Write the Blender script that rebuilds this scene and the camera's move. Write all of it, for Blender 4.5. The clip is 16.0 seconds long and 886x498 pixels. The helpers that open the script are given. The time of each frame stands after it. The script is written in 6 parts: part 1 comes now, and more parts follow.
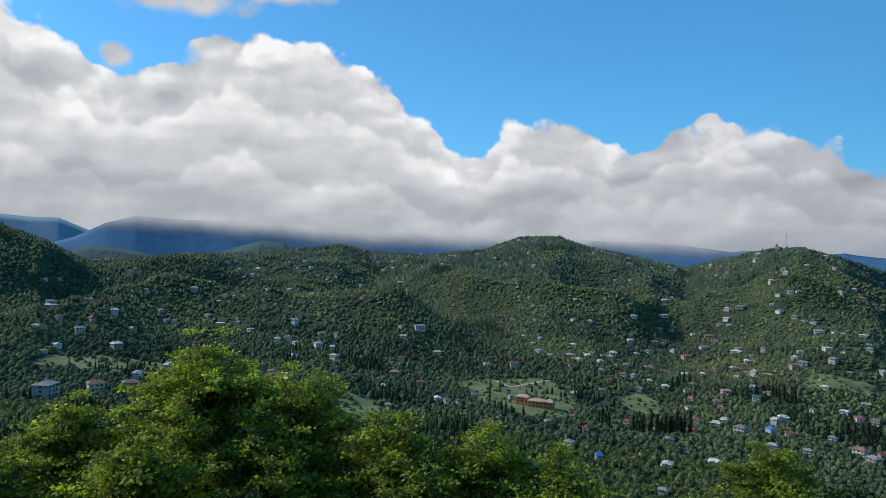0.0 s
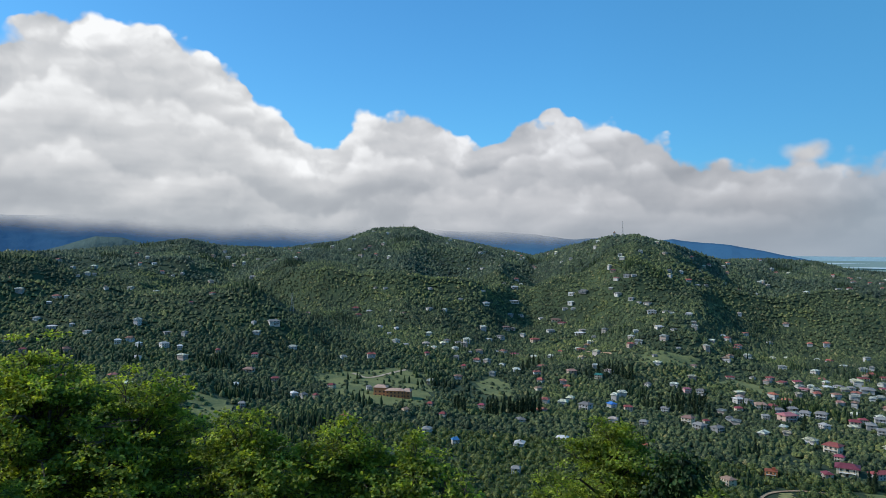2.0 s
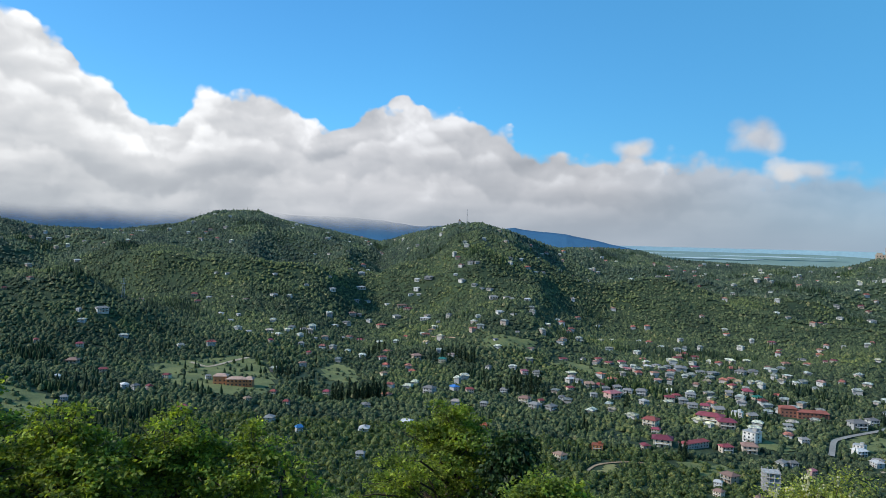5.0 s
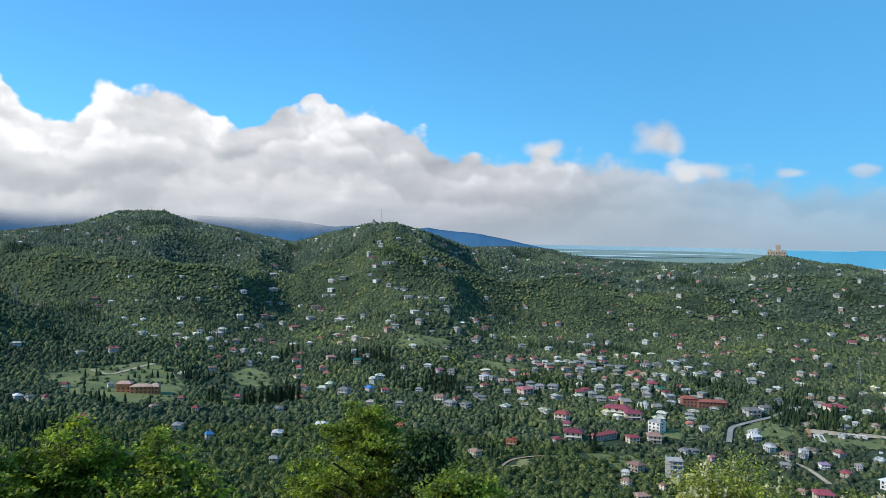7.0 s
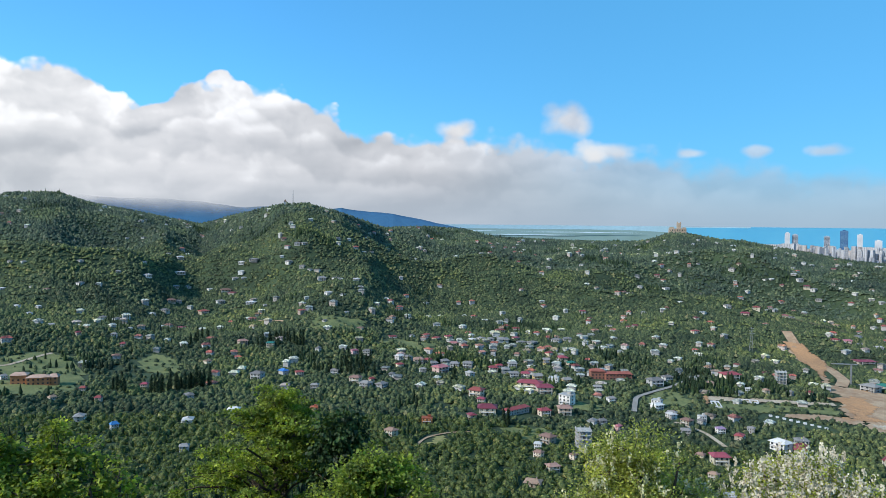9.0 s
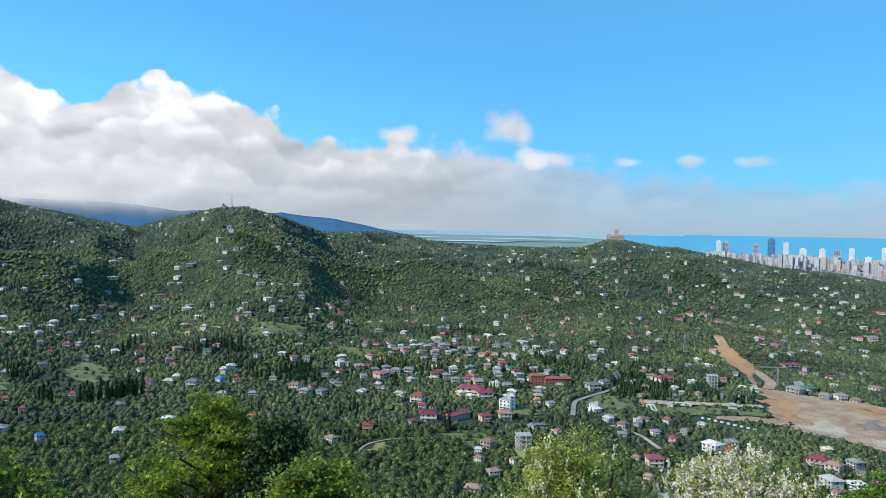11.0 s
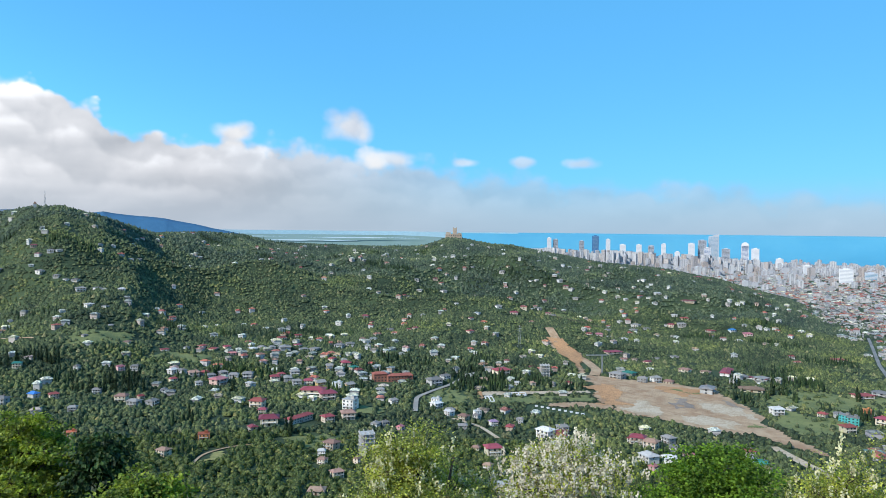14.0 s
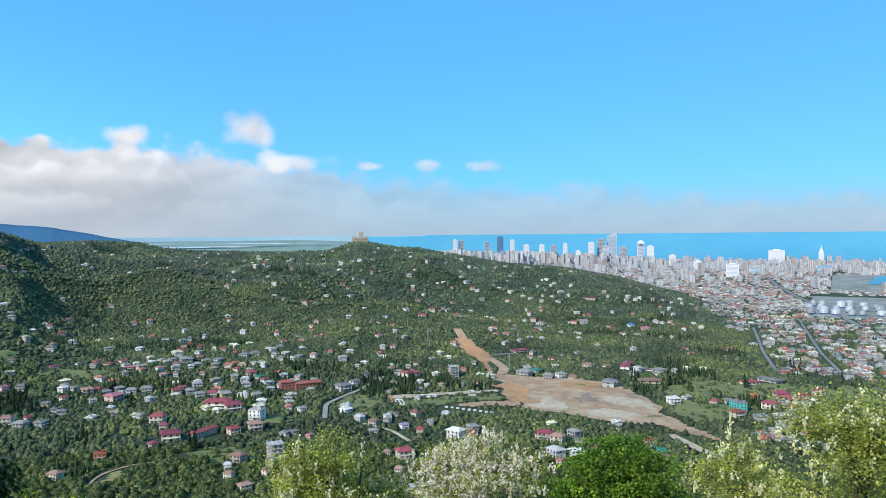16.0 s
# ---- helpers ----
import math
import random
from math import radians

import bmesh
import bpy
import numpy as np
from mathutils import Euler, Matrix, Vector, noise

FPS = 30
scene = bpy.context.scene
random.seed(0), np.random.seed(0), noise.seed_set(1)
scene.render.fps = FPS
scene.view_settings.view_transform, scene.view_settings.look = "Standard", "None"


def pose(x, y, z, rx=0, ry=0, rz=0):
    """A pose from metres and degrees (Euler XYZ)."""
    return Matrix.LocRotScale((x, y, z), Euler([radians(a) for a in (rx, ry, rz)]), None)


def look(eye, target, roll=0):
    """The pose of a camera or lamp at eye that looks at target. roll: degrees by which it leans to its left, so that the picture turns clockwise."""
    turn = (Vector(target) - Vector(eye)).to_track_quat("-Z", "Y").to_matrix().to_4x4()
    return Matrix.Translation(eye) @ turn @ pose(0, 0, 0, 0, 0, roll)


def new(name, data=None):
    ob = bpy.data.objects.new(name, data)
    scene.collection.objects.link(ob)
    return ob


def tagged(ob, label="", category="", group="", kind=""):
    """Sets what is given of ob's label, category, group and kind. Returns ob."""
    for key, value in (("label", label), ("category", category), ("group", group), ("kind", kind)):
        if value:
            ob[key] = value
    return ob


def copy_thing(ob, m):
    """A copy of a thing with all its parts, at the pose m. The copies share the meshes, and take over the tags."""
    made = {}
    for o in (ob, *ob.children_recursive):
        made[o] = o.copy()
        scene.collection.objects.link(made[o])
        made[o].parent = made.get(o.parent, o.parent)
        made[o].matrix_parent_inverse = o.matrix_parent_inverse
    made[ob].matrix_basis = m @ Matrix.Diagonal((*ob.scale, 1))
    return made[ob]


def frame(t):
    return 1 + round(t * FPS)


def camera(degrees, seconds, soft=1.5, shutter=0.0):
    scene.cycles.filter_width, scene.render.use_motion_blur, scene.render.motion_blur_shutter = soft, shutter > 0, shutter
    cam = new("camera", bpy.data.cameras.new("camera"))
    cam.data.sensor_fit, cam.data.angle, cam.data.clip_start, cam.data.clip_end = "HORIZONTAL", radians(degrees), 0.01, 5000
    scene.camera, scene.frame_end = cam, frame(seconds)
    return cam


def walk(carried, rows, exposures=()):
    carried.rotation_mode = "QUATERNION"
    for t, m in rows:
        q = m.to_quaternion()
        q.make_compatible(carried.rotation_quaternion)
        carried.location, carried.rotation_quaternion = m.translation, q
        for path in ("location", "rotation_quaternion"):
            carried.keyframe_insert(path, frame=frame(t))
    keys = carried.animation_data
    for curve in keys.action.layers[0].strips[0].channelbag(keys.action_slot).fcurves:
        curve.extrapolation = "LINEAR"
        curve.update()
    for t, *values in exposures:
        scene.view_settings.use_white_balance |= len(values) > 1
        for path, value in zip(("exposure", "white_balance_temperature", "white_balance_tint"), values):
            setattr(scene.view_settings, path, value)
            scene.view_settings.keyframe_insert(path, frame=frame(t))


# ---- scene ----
cam = camera(62.87, 16.0, soft=0.3)
EYE = 180.0
ARC = 0.3          # the lens swings round the turning body at arm's length
TURNS = [
    (0.0, -0.00, 0.73, -1.73),
    (0.5, -2.16, 0.71, -1.58),
    (1.0, -5.13, 0.71, -1.18),
    (1.5, -8.38, 0.53, -0.39),
    (2.0, -11.41, 0.27, -0.56),
    (2.5, -14.08, 0.24, -0.48),
    (3.0, -15.60, 0.16, -0.73),
    (3.5, -17.10, -0.06, -0.52),
    (4.0, -19.45, -0.49, -1.07),
    (6.5, -28.38, -0.33, -0.96),
    (7.0, -30.18, -0.50, -1.07),
    (7.5, -31.33, -0.99, -0.74),
    (8.0, -32.97, -1.34, -0.31),
    (8.5, -35.25, -1.74, -0.33),
    (11.0, -41.55, -1.47, -1.02),
    (11.5, -43.69, -1.28, -0.71),
    (12.0, -45.91, -1.37, -0.66),
    (12.5, -47.56, -1.60, -0.69),
    (13.0, -49.79, -1.79, -0.60),
    (13.5, -51.90, -1.55, -0.56),
    (14.0, -54.06, -1.38, -0.63),
    (14.5, -56.39, -0.79, -0.72),
    (15.0, -58.21, -0.81, -0.45),
    (15.5, -59.37, -0.98, -0.12),
    (16.0, -61.44, -1.12, 0.50),
]
walk(cam, [(t, pose(-ARC * math.sin(radians(yaw)), ARC * math.cos(radians(yaw)), EYE, 90 + pitch, roll, yaw)) for t, yaw, pitch, roll in TURNS],
     exposures=[(0.0, -0.6), (2.0, -0.55), (4.0, -0.45), (7.0, -0.25), (11.0, -0.1), (16.0, 0.0)])

# ---------- world, sun ----------
SUN_AZ, SUN_EL = -76.0, 35.0


class Graph:
    """Short hand for chains of shader nodes."""

    def __init__(self, nt):
        self.nt = nt

    def put(self, socket, value):
        if isinstance(value, bpy.types.NodeSocket):
            self.nt.links.new(value, socket)
        elif value is not None:
            socket.default_value = value

    def math(self, op, a, b=None, c=None, clamp=False):
        n = self.nt.nodes.new("ShaderNodeMath")
        n.operation, n.use_clamp = op, clamp
        for s, v in zip(n.inputs, (a, b, c)):
            self.put(s, v)
        return n.outputs[0]

    def smooth(self, x, lo, hi, to0=0.0, to1=1.0):
        n = self.nt.nodes.new("ShaderNodeMapRange")
        n.interpolation_type = "SMOOTHSTEP"
        for s, v in zip(n.inputs, (x, lo, hi, to0, to1)):
            self.put(s, v)
        return n.outputs[0]

    def xyz(self, x=0.0, y=0.0, z=0.0):
        n = self.nt.nodes.new("ShaderNodeCombineXYZ")
        for s, v in zip(n.inputs, (x, y, z)):
            self.put(s, v)
        return n.outputs[0]

    def split(self, v):
        n = self.nt.nodes.new("ShaderNodeSeparateXYZ")
        self.put(n.inputs[0], v)
        return n.outputs

    def noise(self, vec, scale, detail=4.0, rough=0.55, colour=False):
        n = self.nt.nodes.new("ShaderNodeTexNoise")
        self.put(n.inputs["Vector"], vec)
        n.inputs["Scale"].default_value, n.inputs["Detail"].default_value, n.inputs["Roughness"].default_value = scale, detail, rough
        return n.outputs["Color" if colour else "Fac"]

    def cells(self, vec, scale, feature="F1", out="Distance", smoothness=0.6):
        n = self.nt.nodes.new("ShaderNodeTexVoronoi")
        n.feature = feature
        self.put(n.inputs["Vector"], vec)
        n.inputs["Scale"].default_value = scale
        if feature == "SMOOTH_F1":
            n.inputs["Smoothness"].default_value = smoothness
        return n.outputs[out]

    def mix(self, fac, a, b, blend="MIX"):
        n = self.nt.nodes.new("ShaderNodeMix")
        n.data_type, n.blend_type = "RGBA", blend
        self.put(n.inputs["Factor"], fac)
        for i, v in ((6, a), (7, b)):
            self.put(n.inputs[i], (*v, 1.0) if isinstance(v, tuple) and len(v) == 3 else v)
        return n.outputs[2]

    def ramp(self, x, stops, kind="LINEAR"):
        n = self.nt.nodes.new("ShaderNodeValToRGB")
        n.color_ramp.interpolation = kind
        el = n.color_ramp.elements
        while len(el) < len(stops):
            el.new(0.5)
        for e, (p, c) in zip(el, stops):
            e.position = p
            e.color = (*c, 1.0) if isinstance(c, tuple) else (c, c, c, 1.0)
        self.put(n.inputs[0], x)
        return n.outputs[0]


def make_world():
    world = bpy.data.worlds.new("sky")
    world.use_nodes = True
    nt = world.node_tree
    nt.nodes.clear()
    g = Graph(nt)
    out, bg = nt.nodes.new("ShaderNodeOutputWorld"), nt.nodes.new("ShaderNodeBackground")
    nt.links.new(bg.outputs[0], out.inputs[0])
    sky = nt.nodes.new("ShaderNodeTexSky")
    sky.sky_type, sky.sun_disc = "NISHITA", False
    sky.sun_elevation, sky.sun_rotation = radians(SUN_EL), radians(SUN_AZ)
    sky.air_density, sky.dust_density, sky.ozone_density = 1.0, 0.6, 2.0
    way = nt.nodes.new("ShaderNodeTexCoord").outputs["Generated"]
    x, y, z = g.split(way)
    az = g.math("MULTIPLY", g.math("ARCTAN2", x, y), 57.2958)
    el = g.math("MULTIPLY", g.math("ARCSINE", z), 57.2958)
    # cumulus bank: height of its top, in degrees, along the compass
    tops = [(-60, 15), (-36, 17.5), (-30, 15.2), (-27, 13.8), (-25, 12.2), (-21.5, 14.0), (-17, 16.4), (-12, 16.5), (-8, 15.6), (-4.5, 13.4), (-2, 10.7), (1.5, 8.1),
            (3, 9.0), (5.2, 11.2), (8.5, 11.5), (11.2, 10.4), (13.4, 8.4), (15.6, 8.9), (17.2, 10.4), (20.2, 11.2), (23, 10.3), (28, 8.9), (31, 7.4), (35, 6.7),
            (38, 7.2), (44, 6.8), (50, 6.1), (57, 5.2), (66, 4.6), (80, 3.6), (95, 3.0), (120, 3.0)]
    u = g.math("DIVIDE", g.math("ADD", az, 60.0), 180.0, clamp=True)
    top = g.math("MULTIPLY", g.ramp(u, [((a + 60) / 180, e / 20) for a, e in tops]), 20.0)
    blue = g.mix(1.0, sky.outputs[0], (0.082, 0.190, 0.262), "MULTIPLY")
    blue = g.mix(1.0, blue, g.ramp(u, [(0.28, (1.0, 1.0, 1.0)), (0.45, (1.0, 1.05, 1.06)), (0.6, (0.86, 0.80, 0.85)), (0.8, (0.86, 0.71, 0.77))]), "MULTIPLY")
    blue = g.mix(g.smooth(az, 5.0, 60.0, 0.12, 0.62), blue, (0.118, 0.535, 0.96))
    wob = g.noise(g.xyz(az, el, 3.0), 0.33, 3.0)
    p = g.xyz(g.math("ADD", az, g.math("MULTIPLY", wob, 1.2)), g.math("MULTIPLY", el, 1.15), 0.0)
    big = g.math("SUBTRACT", g.noise(p, 0.16, 5.0, 0.5), 0.5)
    puff = g.cells(p, 0.5, "SMOOTH_F1", smoothness=0.5)
    puff2 = g.cells(p, 1.7, "SMOOTH_F1", smoothness=0.35)
    lump = g.math("ADD", g.math("MULTIPLY", g.math("SUBTRACT", 0.5, puff), 1.9), g.math("MULTIPLY", g.math("SUBTRACT", 0.45, puff2), 0.35))
    edge = g.math("SUBTRACT", g.math("ADD", g.math("ADD", top, g.math("MULTIPLY", big, 0.8)), lump), el)
    soft = g.math("ADD", g.smooth(az, 20.0, 60.0, 0.45, 1.6), g.math("MULTIPLY", g.smooth(wob, 0.5, 0.7), 1.2))
    body = g.smooth(edge, 0.0, soft)
    # single small clouds above and beside the bank
    loose = None
    for a, e, w, h in ((-21.0, 18.2, 6.0, 1.4), (-24.7, 13.7, 1.3, 1.0), (-14.0, 19.5, 5.0, 1.0), (46.7, 8.1, 2.0, 1.35), (60.3, 5.5, 1.3, 0.5), (64.7, 5.3, 1.3, 0.5), (55.8, 5.4, 1.1, 0.4), (49.5, 5.7, 3.0, 0.8), (38.0, 7.2, 1.7, 0.9)):
        d = g.math("SQRT", g.math("ADD", g.math("POWER", g.math("DIVIDE", g.math("SUBTRACT", az, a), w), 2.0), g.math("POWER", g.math("DIVIDE", g.math("SUBTRACT", el, e), h), 2.0)))
        d = g.math("SUBTRACT", d, g.math("MULTIPLY", lump, 0.45))
        m = g.smooth(d, 0.30, 1.15, 0.97, 0.0)
        loose = m if loose is None else g.math("MAXIMUM", loose, m)
    thin = g.smooth(az, 34.0, 66.0, 1.0, 0.42)
    cover = g.math("MULTIPLY", body, thin)
    # relief of the heaps, lit from the upper left
    w2 = g.math("MULTIPLY", g.math("SUBTRACT", g.noise(g.xyz(az, el, 9.0), 0.25, 4.0), 0.5), 5.0)
    p = g.xyz(g.math("ADD", g.math("MULTIPLY", az, 0.75), w2), g.math("ADD", g.math("MULTIPLY", el, 1.25), g.math("MULTIPLY", w2, 0.5)), 4.0)
    q = g.xyz(g.math("ADD", g.math("SUBTRACT", g.math("MULTIPLY", az, 0.75), 0.5), w2), g.math("ADD", g.math("ADD", g.math("MULTIPLY", el, 1.25), 0.8), g.math("MULTIPLY", w2, 0.5)), 4.0)
    relief = g.math("SUBTRACT", g.noise(p, 0.21, 3.0, 0.42), g.noise(q, 0.21, 3.0, 0.42))
    streak = g.noise(g.xyz(g.math("ADD", g.math("MULTIPLY", az, 0.06), g.math("MULTIPLY", w2, 0.05)), g.math("MULTIPLY", el, 0.38), 7.0), 1.0, 3.0, 0.5)
    depth = g.smooth(edge, 0.2, 6.0)
    calm = g.smooth(az, 12.0, 50.0, 1.0, 0.5)
    shade = g.math("MULTIPLY", relief, g.math("SUBTRACT", 1.5, g.math("MULTIPLY", depth, 0.75)))
    shade = g.math("ADD", shade, g.math("MULTIPLY", lump, g.math("SUBTRACT", 0.13, g.math("MULTIPLY", depth, 0.09))))
    # nearer heaps stand before the bank: a bright crown, the grey of the heap behind just above it
    for share, seed, gain in ((0.72, 21.0, 0.085), (0.42, 31.0, 0.07)):
        roll = g.math("MULTIPLY", g.math("SUBTRACT", g.noise(g.xyz(az, g.math("MULTIPLY", el, 0.4), seed), 0.17, 3.0, 0.5), 0.5), 7.0)
        front = g.math("SUBTRACT", g.math("ADD", g.math("ADD", g.math("MULTIPLY", top, share), roll), g.math("MULTIPLY", lump, 0.55)), el)
        crown = g.math("MULTIPLY", g.smooth(front, -0.2, 0.7), g.smooth(front, 4.0, 0.7))
        behind = g.math("MULTIPLY", g.smooth(front, -3.0, -0.2), g.smooth(front, 0.5, -0.2))
        shade = g.math("ADD", shade, g.math("MULTIPLY", g.math("SUBTRACT", crown, behind), gain))
    shade = g.math("MULTIPLY", shade, calm)
    shade = g.math("ADD", shade, g.math("MULTIPLY", g.math("SUBTRACT", streak, 0.5), g.math("MULTIPLY", depth, 0.40)))
    shade = g.math("ADD", shade, g.math("MULTIPLY", depth, -0.14))
    shade = g.math("ADD", shade, g.smooth(el, 8.5, 2.5, 0.0, -0.16))
    light = g.math("ADD", 0.92, shade, clamp=True)
    white = g.ramp(light, [(0.3, (0.48, 0.52, 0.58)), (0.6, (0.68, 0.72, 0.77)), (0.82, (0.98, 1.0, 1.03)), (1.0, (1.4, 1.42, 1.44))])
    white = g.mix(1.0, white, g.ramp(u, [(0.33, (1.0, 1.0, 1.0)), (0.42, (0.90, 0.90, 0.92)), (0.5, (0.76, 0.77, 0.80)), (0.67, (0.67, 0.68, 0.72))]), "MULTIPLY")
    c = g.mix(cover, blue, white)
    puffs = g.mix(g.smooth(relief, -0.12, 0.10), (0.70, 0.71, 0.76), (0.96, 0.96, 0.97))
    c = g.mix(g.math("MULTIPLY", loose, g.smooth(az, 40.0, 60.0, 1.0, 0.6)), c, puffs)
    # pale haze low over land and sea
    haze = g.smooth(el, 4.5, 0.0, 0.0, 0.62)
    c = g.mix(g.math("MULTIPLY", haze, g.smooth(az, 10.0, 45.0, 0.25, 1.0)), c, (0.46, 0.57, 0.70))
    nt.links.new(c, bg.inputs[0])
    bg.inputs[1].default_value = 1.0
    scene.world = world


make_world()
sun = new("sun", bpy.data.lights.new("sun", "SUN"))
sun.data.energy, sun.data.angle, sun.data.color = 5.0, radians(0.5), (1.0, 0.95, 0.86)
sa, se = radians(SUN_AZ), radians(SUN_EL)
sun.matrix_world = look((math.sin(sa) * math.cos(se) * 900, math.cos(sa) * math.cos(se) * 900, math.sin(se) * 900 + 400), (0, 0, 400))

# ---------- the lie of the land (plain arithmetic, metres, sea at z = 0) ----------
def hash2(ix, iy, seed):
    h = np.sin(ix * 127.1 + iy * 311.7 + seed * 74.7) * 43758.5453
    return h - np.floor(h)


def value_noise(x, y, seed=0.0):
    ix, iy = np.floor(x), np.floor(y)
    fx, fy = x - ix, y - iy
    fx, fy = fx * fx * (3 - 2 * fx), fy * fy * (3 - 2 * fy)
    a, b = hash2(ix, iy, seed), hash2(ix + 1, iy, seed)
    c, d = hash2(ix, iy + 1, seed), hash2(ix + 1, iy + 1, seed)
    return (a + (b - a) * fx) * (1 - fy) + (c + (d - c) * fx) * fy - 0.5


def fbm(x, y, octaves=4, seed=0.0):
    total, amp = 0.0, 1.0
    for k in range(octaves):
        total = total + amp * value_noise(x, y, seed + 3.1 * k)
        x, y, amp = x * 2.03 + 11.3, y * 2.03 + 5.7, amp * 0.5
    return total


def ease(x, a, b):
    s = np.clip((x - a) / (b - a), 0, 1)
    return s * s * (3 - 2 * s)


# main crest: compass bearing, distance, angle of its bare ground above the eye
CREST = [(-60, 1200, 3.0), (-40, 1250, 3.2), (-31.5, 1300, 1.35), (-29, 1300, 0.4), (-26.3, 1500, -0.95), (-21, 1500, -0.6), (-16.7, 1600, -0.3), (-11.4, 1650, 0.25),
         (-8.2, 1650, 0.75), (-5.5, 1700, 0.25), (-1, 1800, 0.12), (3.4, 1850, 0.7), (6, 1850, 1.75), (9.1, 1850, 1.85), (11.2, 1850, 1.2), (14.2, 1930, 0.6),
         (18.5, 2050, -0.25), (21.5, 1680, 0.55), (24.5, 1480, 1.35), (26.3, 1450, 1.4), (28.8, 1520, 0.7), (32.2, 1780, -0.4), (36, 2050, -0.3), (38.6, 2080, -0.45),
         (41, 2000, -1.05), (45.6, 2050, -1.25), (50, 2080, -1.3), (52.5, 2050, -1.25)]
CREST_EAST = [(54.0, 2030, -1.15), (55.5, 2030, -1.1), (57, 2000, -1.05), (59.5, 2000, -1.1), (62, 2000, -1.6), (66.6, 1950, -2.4), (71, 1900, -2.75), (75, 1850, -3.5), (79.4, 1750, -4.7), (82.5, 1700, -5.8), (86, 1700, -5.85), (140, 1700, -5.85)]
FOOT = [(-60, 600, 90), (-30, 640, 74), (-15, 690, 62), (0, 740, 52), (12, 760, 42), (25, 780, 34), (40, 800, 26), (55, 860, 18), (66, 960, 13), (80, 1100, 8), (140, 1200, 6)]
KNOLLS = [(54.9, 1960, 27, 1.9, 110), (-3.6, 980, 40, 5.2, 110), (-4.0, 1240, -26, 7.0, 120), (-14.0, 1000, 22, 4.0, 190), (-19.5, 1150, 26, 3.0, 200), (2.8, 1400, 26, 2.6, 260), (19.5, 1330, 22, 2.2, 260), (31.5, 1250, 12, 3.2, 260),
          (-9.0, 640, 14, 4.0, 60), (41.0, 1350, 22, 3.4, 240), (48.0, 1500, 18, 3.0, 260), (60.0, 1450, 16, 4.0, 260), (14.0, 1200, 18, 2.4, 200), (-25.0, 950, 24, 3.5, 160), (8.2, 1500, 14, 1.6, 250)]
CR = np.array(CREST + CREST_EAST)
FT = np.array(FOOT)


def height(x, y):
    x, y = np.asarray(x, float), np.asarray(y, float)
    r = np.hypot(x, y) + 1e-6
    az = np.degrees(np.arctan2(x, y))
    rc, ec = np.interp(az, CR[:, 0], CR[:, 1]), np.interp(az, CR[:, 0], CR[:, 2])
    rf, zf = np.interp(az, FT[:, 0], FT[:, 1]), np.interp(az, FT[:, 0], FT[:, 2])
    zc = EYE + rc * np.tan(np.radians(ec))
    s = np.clip((r - rf) / (rc - rf), 0, 1)
    hill = zf + (zc - zf) * (0.55 * s + 0.45 * s * s * (3 - 2 * s))
    swell = np.minimum(1.0, 2.2 * s) * np.minimum(1.0, 2.6 * (1 - s)) * ease(zc - zf, 10, 80)
    xw, yw = x + 120 * fbm(x / 320, y / 320, 2, 51.0), y + 120 * fbm(x / 320, y / 320, 2, 57.0)
    spur = 1 - 2.6 * np.abs(value_noise(xw / 340 + yw / 1000, yw / 420 - xw / 800, 61.0)) + 0.52 * (1 - 2.6 * np.abs(value_noise(xw / 150 + yw / 420, yw / 190, 64.0)))
    hill = hill + swell * (50 * (spur - 0.94) + 14 * fbm(x / 75, y / 75, 3, 5.0))
    back = ease(r, rc, rc + 700)
    far = np.where(az > 40, 5.0, 40.0)
    hill = np.where(r > rc, zc + (np.minimum(far, zc) - zc) * back, hill)
    for a, d, h, wa, wr in KNOLLS:
        hill = hill + h * np.exp(-((az - a) / wa) ** 2 - ((r - d) / wr) ** 2)
    hill = hill + 1.2 * fbm(x / 60, y / 60, 3, 9.0) * ease(zf, 10, 40)
    front = ease(np.abs((az - 30 + 180) % 360 - 180), 100, 150)
    fall = 0.53 * (1 - front) + 0.03 * front
    near = EYE - 1.75 - np.maximum(r - 3, 0) * fall + 1.5 * fbm(x / 25, y / 25, 2, 1.0) * ease(r, 8, 60)
    k = 14.0
    top = np.maximum(near, hill)
    z = top + k * np.log(np.exp((near - top) / k) + np.exp((hill - top) / k))
    z = np.where(r < 60, near, near + (z - near) * ease(r, 60, 160))
    return z + (0.0 - z) * ease(r, 4300, 4680)

# ---------- materials ----------
MATS = {}


